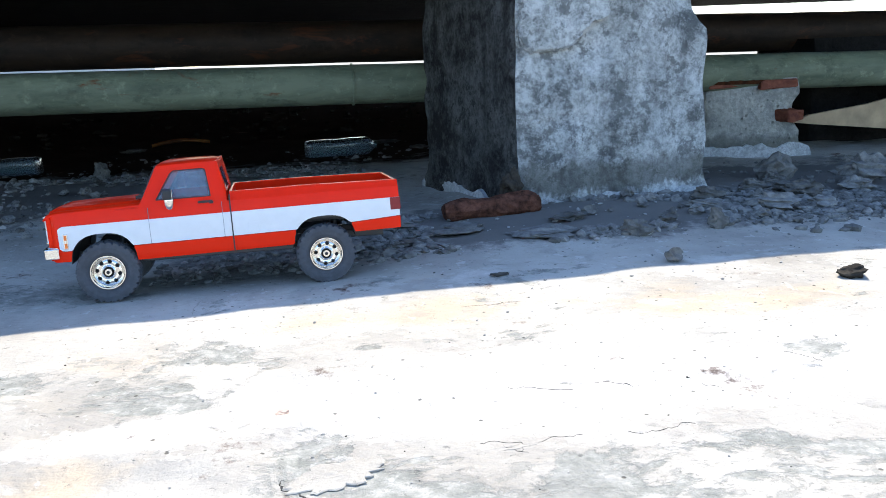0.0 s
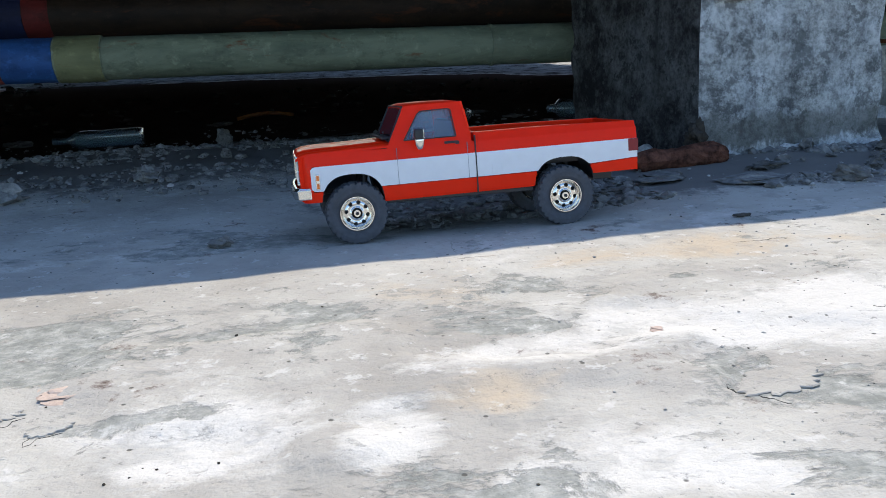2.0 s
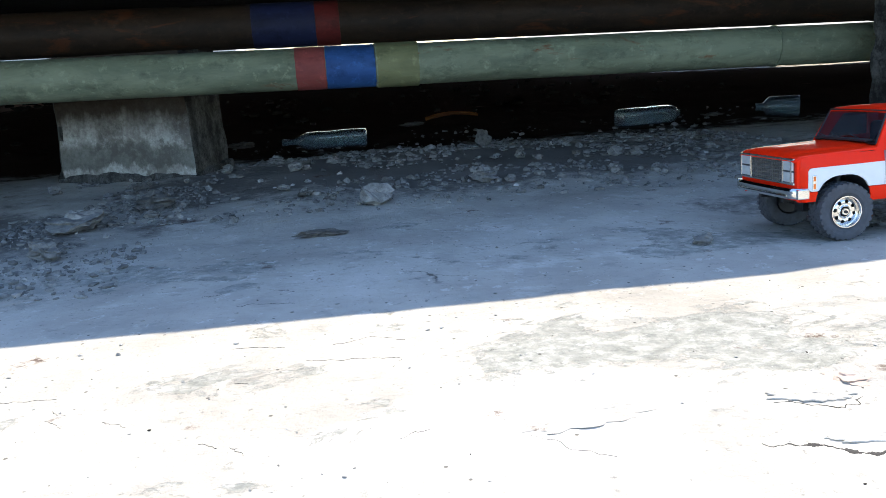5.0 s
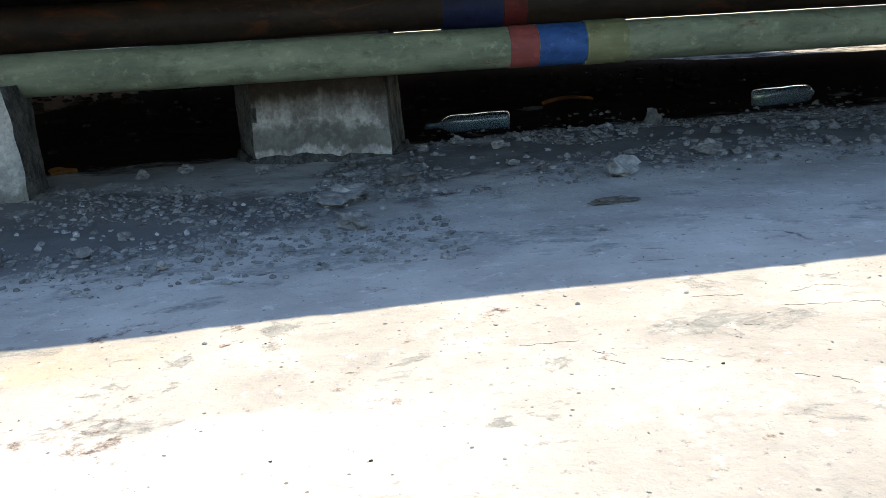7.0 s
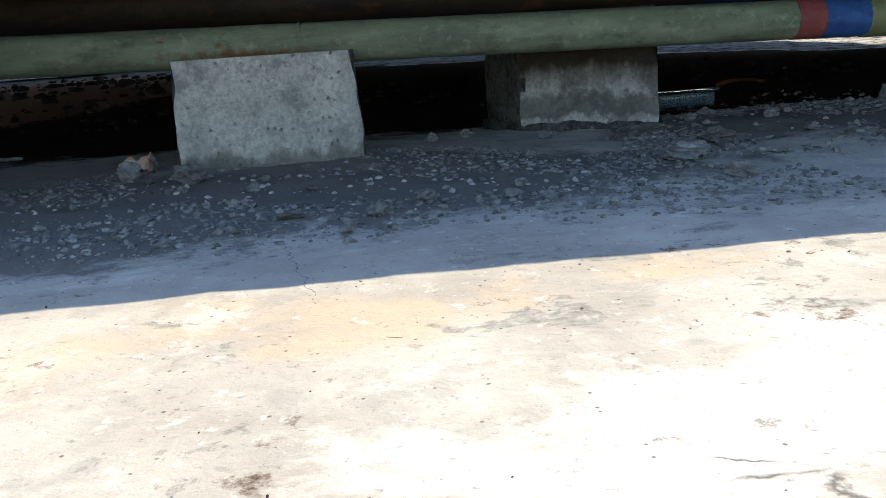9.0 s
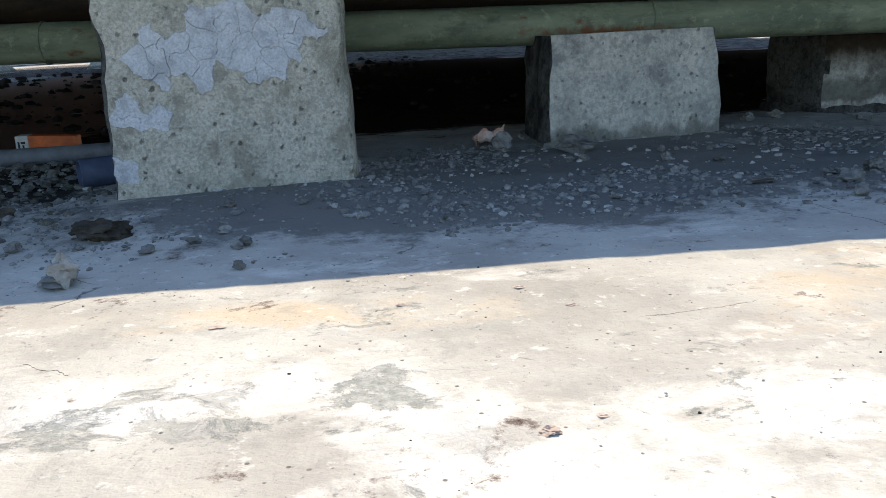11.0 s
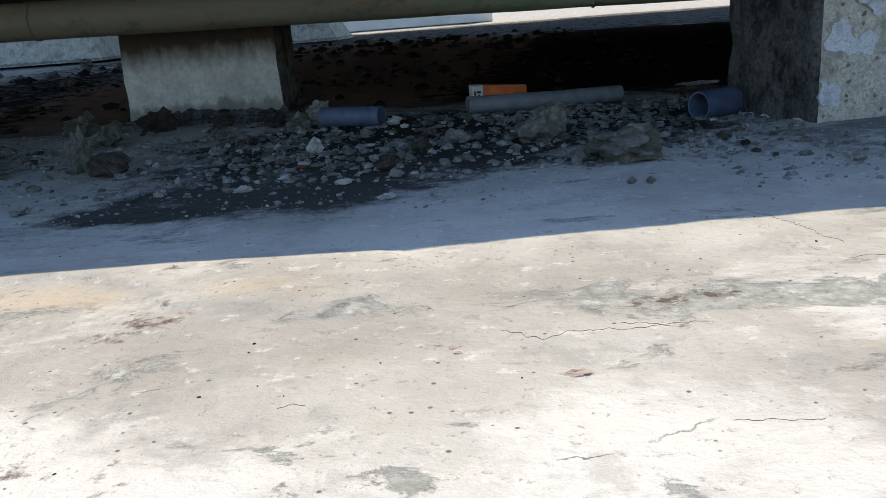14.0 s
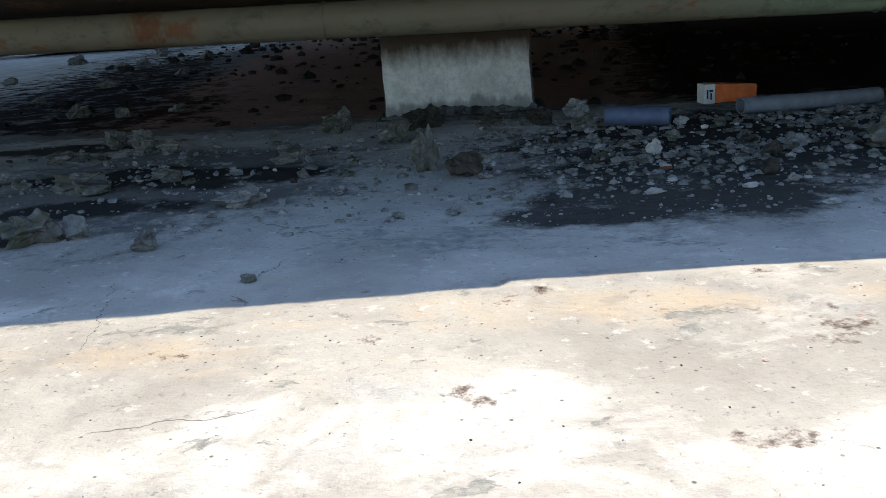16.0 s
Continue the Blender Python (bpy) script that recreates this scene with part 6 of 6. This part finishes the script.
# ---- litter under the pipes ----
def bottle(name, label, length, wide, deep, m, corner=4.0, neck=0.30):
    """A clear bottle lying along its own x axis, base at 0."""
    bm = bmesh.new()
    rings = []
    for t, s in ((0.0, 0.80), (0.012, 0.95), (0.05, 1.0), (0.30, 1.0), (0.45, 0.93), (0.58, 0.97), (1 - neck, 0.95), (1 - neck + 0.06, 0.72), (1 - neck + 0.12, 0.40), (0.93, 0.34), (0.935, 0.40), (0.985, 0.40), (1.0, 0.36)):
        ring = []
        for i in range(32):
            a = 2 * math.pi * i / 32
            c, q = math.cos(a), math.sin(a)
            e = corner if s > 0.6 else 2.0
            r = (abs(c) ** e + abs(q) ** e) ** (-1 / e)
            w2, d2 = (wide / 2, deep / 2) if s > 0.6 else (deep * 0.5, deep * 0.5)
            ring.append((t * length, r * c * w2 * s, deep / 2 + r * q * d2 * s))
        rings.append(ring)
    loft(bm, rings)
    ob = part(name, bm, BOTTLE, smooth=True)
    bmesh_solid = ob.modifiers.new("wall", "SOLIDIFY")
    bmesh_solid.thickness = 0.0025
    ob.matrix_world = m
    tagged(ob, label, "bottle", "empty bottles")
    return ob


bottle("glass_bottle", "empty clear square glass bottle lying in dirt", 0.34, 0.085, 0.072, Matrix.Translation((-0.795, 2.22, ground_at(-0.9, 2.2) - 0.004)) @ Matrix.Rotation(radians(176), 4, "Z"))
bottle("glass_bottle", "dusty clear square glass bottle lying in dirt", 0.30, 0.085, 0.076, Matrix.Translation((0.235, 2.14, ground_at(0.3, 2.15) - 0.004)) @ Matrix.Rotation(radians(16), 4, "Z"), neck=0.16)
bottle("glass_bottle", "round glass bottle lying with its base outwards", 0.17, 0.088, 0.088, Matrix.Translation((0.97, 2.05, ground_at(0.9, 2.1) - 0.004)) @ Matrix.Rotation(radians(152), 4, "Z"), corner=2.0)


def dry_leaf(cx, cy, turn, size, label):
    bm = bmesh.new()
    rows = []
    for i in range(13):
        t = i / 12
        w = 0.045 * size * math.sin(math.pi * (0.08 + 0.9 * t)) ** 0.8
        x = 0.27 * size * (t - 0.5)
        z = (0.012 + 0.016 * math.sin(3 * t)) * size
        rows.append([(x, -w, z + 0.006), (x, 0.0, z - 0.004), (x, w, z + 0.010)])
    loft(bm, rows, closed=False)
    thicken(bm, 0.0015)
    ob = part("dry_leaf", bm, LEAF, smooth=True)
    ob.matrix_world = Matrix.Translation((cx, cy, ground_at(cx, cy))) @ Matrix.Rotation(turn, 4, "Z")
    tagged(ob, label, "leaf", "dry leaves")


dry_leaf(-0.34, 2.95, 0.15, 1.0, "large dry orange leaf lying in deep shade")
dry_leaf(-2.435, 1.84, 0.5, 0.32, "curled dry orange leaf on dark dirt behind the block")
dry_leaf(-2.50, 1.98, -0.4, 0.28, "small dry brown leaf on dark dirt")
stone(-4.845, 0.427, 0.030, 0.008, "brick", "brick_chip", label="small red brick chip on wet dirt")
for x, y, w in ((-4.915, 0.197, 0.042), (-4.716, 0.202, 0.038), (-4.856, 0.299, 0.028), (-4.612, 0.040, 0.036), (-4.925, 0.396, 0.026)):
    stone(x, y, w, w * 0.32, "pale", "pale_chip", deep=0.55, label="thin pale chip of concrete on wet dirt")
stone(-3.62, 1.92, 0.19, 0.016, "pale", "stick", deep=0.14, turn=0.25, sink=0.0, label="pale broken stick lying in deep shade")
stone(-4.362, -0.742, 0.030, 0.005, "pink", "pebble", deep=0.5, shape=1, sink=0.5, label="flat pinkish chip on sunlit concrete")
for x, y, w, h, k in ((-0.55, 2.85, 0.14, 0.02, "wood"), (0.60, 2.55, 0.18, 0.018, "wood"), (0.72, 2.3, 0.10, 0.02, "wood"), (-1.32, 2.4, 0.12, 0.03, "wood")):
    stone(x, y, w, h, k, "wood_flake", deep=0.4, label="dark flat scrap of wood in the shade")


def rotten_log():
    bm = bmesh.new()
    rings = []
    for i in range(15):
        t = i / 14
        ring = []
        for k in range(16):
            a = 2 * math.pi * k / 16
            r = 0.024 * (1 + 0.32 * noise.fractal(Vector((t * 5, math.cos(a) * 1.5, math.sin(a) * 1.5)), 1.0, 2.0, 4)) * (0.82 + 0.25 * t) * (0.75 if i in (0, 14) else 1)
            ring.append((0.205 * (t - 0.5), r * 1.15 * math.cos(a), 0.020 + r * math.sin(a)))
        rings.append(ring)
    loft(bm, rings)
    ob = part("rotten_log", bm, LOG, smooth=False)
    ob.matrix_world = Matrix.Translation((0.555, 0.365, ground_at(0.55, 0.36) - 0.003)) @ Matrix.Rotation(0.10, 4, "Z")
    tagged(ob, "short reddish rotten log at the foot of the pier", "log")


rotten_log()


def snack_box():
    top = thing("card_box", "crushed orange card box with a white end", "box", Matrix.Translation((-4.478, 1.683, ground_at(-4.45, 1.68))) @ Matrix.Rotation(0.16, 4, "Z"))
    bm = bmesh.new()
    box(bm, 0.042, 0.20, -0.03, 0.045, 0.0, 0.072, 0.004)
    for v in bm.verts:
        v.co.z += 0.006 * noise.noise(v.co * 30) - (0.012 if v.co.z > 0.05 and v.co.x > 0.1 else 0)
    part("orange_wrap", bm, ORANGE, top)
    bm = bmesh.new()
    box(bm, 0.0, 0.042, -0.03, 0.045, 0.0, 0.072, 0.004)
    part("white_end", bm, CARD_WHITE, top)
    for x0, x1, z0, z1 in ((0.008, 0.014, 0.02, 0.052), (0.018, 0.032, 0.044, 0.052), (0.022, 0.028, 0.016, 0.040)):
        bm = bmesh.new()
        box(bm, x0, x1, -0.0318, -0.0295, z0, z1)
        part("print_bar", bm, BLACK, top)


snack_box()


def hollow_tube(name, label, p, q, r, material, wall=0.004, bend=0.0):
    bm = bmesh.new()
    p, q = Vector(p), Vector(q)
    d = (q - p).normalized()
    u = Vector((0, 0, 1))
    w = d.cross(u).normalized()
    rings = []
    order = [(t, r) for t in np.linspace(0, 1, 12)] + [(t, r - wall) for t in np.linspace(1, 0, 12)]
    for t, rad in order:
        c = p.lerp(q, t) + w * bend * math.sin(math.pi * t)
        rings.append([c + (u * math.cos(2 * math.pi * i / 24) + w * math.sin(2 * math.pi * i / 24)) * rad for i in range(24)])
    rings.append(rings[0])
    loft(bm, rings, cap=False)
    ob = part(name, bm, material, smooth=True)
    tagged(ob, label, "pipe")


z = ground_at(-4.7, 1.0)
hollow_tube("plastic_tube", "short blue-grey plastic tube lying on rubble", (-4.905, 1.06, z + 0.030), (-4.725, 1.00, z + 0.028), 0.029, BLUE_PL)
hollow_tube("conduit", "long grey plastic conduit lying on rubble", (-4.48, 1.155, ground_at(-4.44, 1.15) + 0.030), (-4.00, 1.31, ground_at(-4.0, 1.31) + 0.032), 0.026, GREY_PL, bend=0.02)
hollow_tube("plastic_pot", "crushed blue plastic pot behind the pier", (-3.80, 0.78, ground_at(-3.8, 0.78) + 0.036), (-3.90, 0.72, ground_at(-3.9, 0.72) + 0.034), 0.036, BLUE_PL)


def wrapper():
    bm = bmesh.new()
    rows = []
    for i in range(13):
        x = 0.085 * (i / 12 - 0.5)
        rows.append([(x + 0.010 * noise.noise(Vector((i * 0.7, k * 0.8, 5))), 0.05 * (k / 9 - 0.5), 0.016 + 0.026 * noise.noise(Vector((x * 45, k * 0.7, 2))) + 0.024 * math.sin(math.pi * k / 9) * (0.5 + i / 16)) for k in range(10)])
    loft(bm, rows, closed=False)
    thicken(bm, 0.001)
    ob = part("wrapper", bm, WRAP)
    ob.matrix_world = Matrix.Translation((-2.89, 1.08, ground_at(-2.9, 1.1)))
    tagged(ob, "crumpled orange and white wrapper lying in rubble", "litter")


wrapper()
stone(-2.86, 1.12, 0.06, 0.045, "pale", "stone", label="pale stone beside the crumpled wrapper")


# ---- bricks and plywood past the first pier ----
def brick(x, y, z, w, d, h, turn):
    bm = bmesh.new()
    box(bm, -w / 2, w / 2, -d / 2, d / 2, 0, h, 0.006)
    bmesh.ops.subdivide_edges(bm, edges=list(bm.edges), cuts=2, use_grid_fill=True)
    for v in bm.verts:
        v.co += Vector((1, 1, 1)) * 0.006 * noise.fractal(v.co * 30 + Vector((x, y, z)), 1.0, 2.0, 3)
    ob = part("brick", bm, BRICK)
    ob.matrix_world = Matrix.Translation((x, y, z)) @ Matrix.Rotation(turn, 4, "Z")
    tagged(ob, "worn red brick on the broken concrete block", "brick", "old bricks")


brick(1.655, 1.13, 0.205, 0.12, 0.10, 0.028, -0.1)
brick(1.50, 1.15, 0.214, 0.15, 0.10, 0.022, 0.05)
brick(1.68, 1.075, 0.105, 0.07, 0.06, 0.035, 0.3)


def plywood():
    bm = bmesh.new()
    outline = ((1.70, 0.098), (1.78, 0.088), (2.30, 0.030), (2.45, 0.026), (2.45, 0.215), (2.20, 0.180), (1.98, 0.140), (1.76, 0.118))
    prism(bm, outline, 1.08, 1.092)
    for v in bm.verts:
        v.co.y += 0.10 * (v.co.x - 1.7)
    ob = part("plywood_sheet", bm, PLY)
    tagged(ob, "tan sheet of plywood leaning by the broken block", "board")


plywood()


# ---- beyond the deck ----
def far_pier(x, y, w, h):
    bm = bmesh.new()
    rings = []
    for f, s in ((0, 1.0), (0.25, 0.85), (0.6, 0.72), (1.0, 0.62)):
        rings.append([(x + w * s * dx / 2, y + w * s * dy / 2, f * h) for dx, dy in ((-1, -1), (1, -1), (1, 1), (-1, 1))])
    loft(bm, rings)
    tagged(part("far_footing", bm, CONC_C), "grey tapered concrete footing in the distance", "footing", "far footings")


for x, y, w, h in ((-12.8, 15.5, 3.0, 1.2), (-8.4, 17.0, 2.2, 1.1), (-16.5, 17, 3.0, 1.2)):
    far_pier(x, y, w, h)


def far_wall():
    top = thing("far_building", "low whitewashed building in the distance", "building", Matrix.Translation((-13, 30, 0)))
    bm = bmesh.new()
    box(bm, -9, 9, 0, 4, 0, 2.6, 0.03)
    part("wall", bm, FARWHITE, top)
    bm = bmesh.new()
    box(bm, -9.3, 9.3, -0.3, 4.3, 2.6, 2.8, 0.03)
    part("roof", bm, CONC_C, top)
    for k in range(5):
        bm = bmesh.new()
        box(bm, -7.4 + 3.4 * k, -6.2 + 3.4 * k, -0.06, 0.1, 0.9, 1.9, 0.02)
        part("window", bm, BLACK, top)


far_wall()
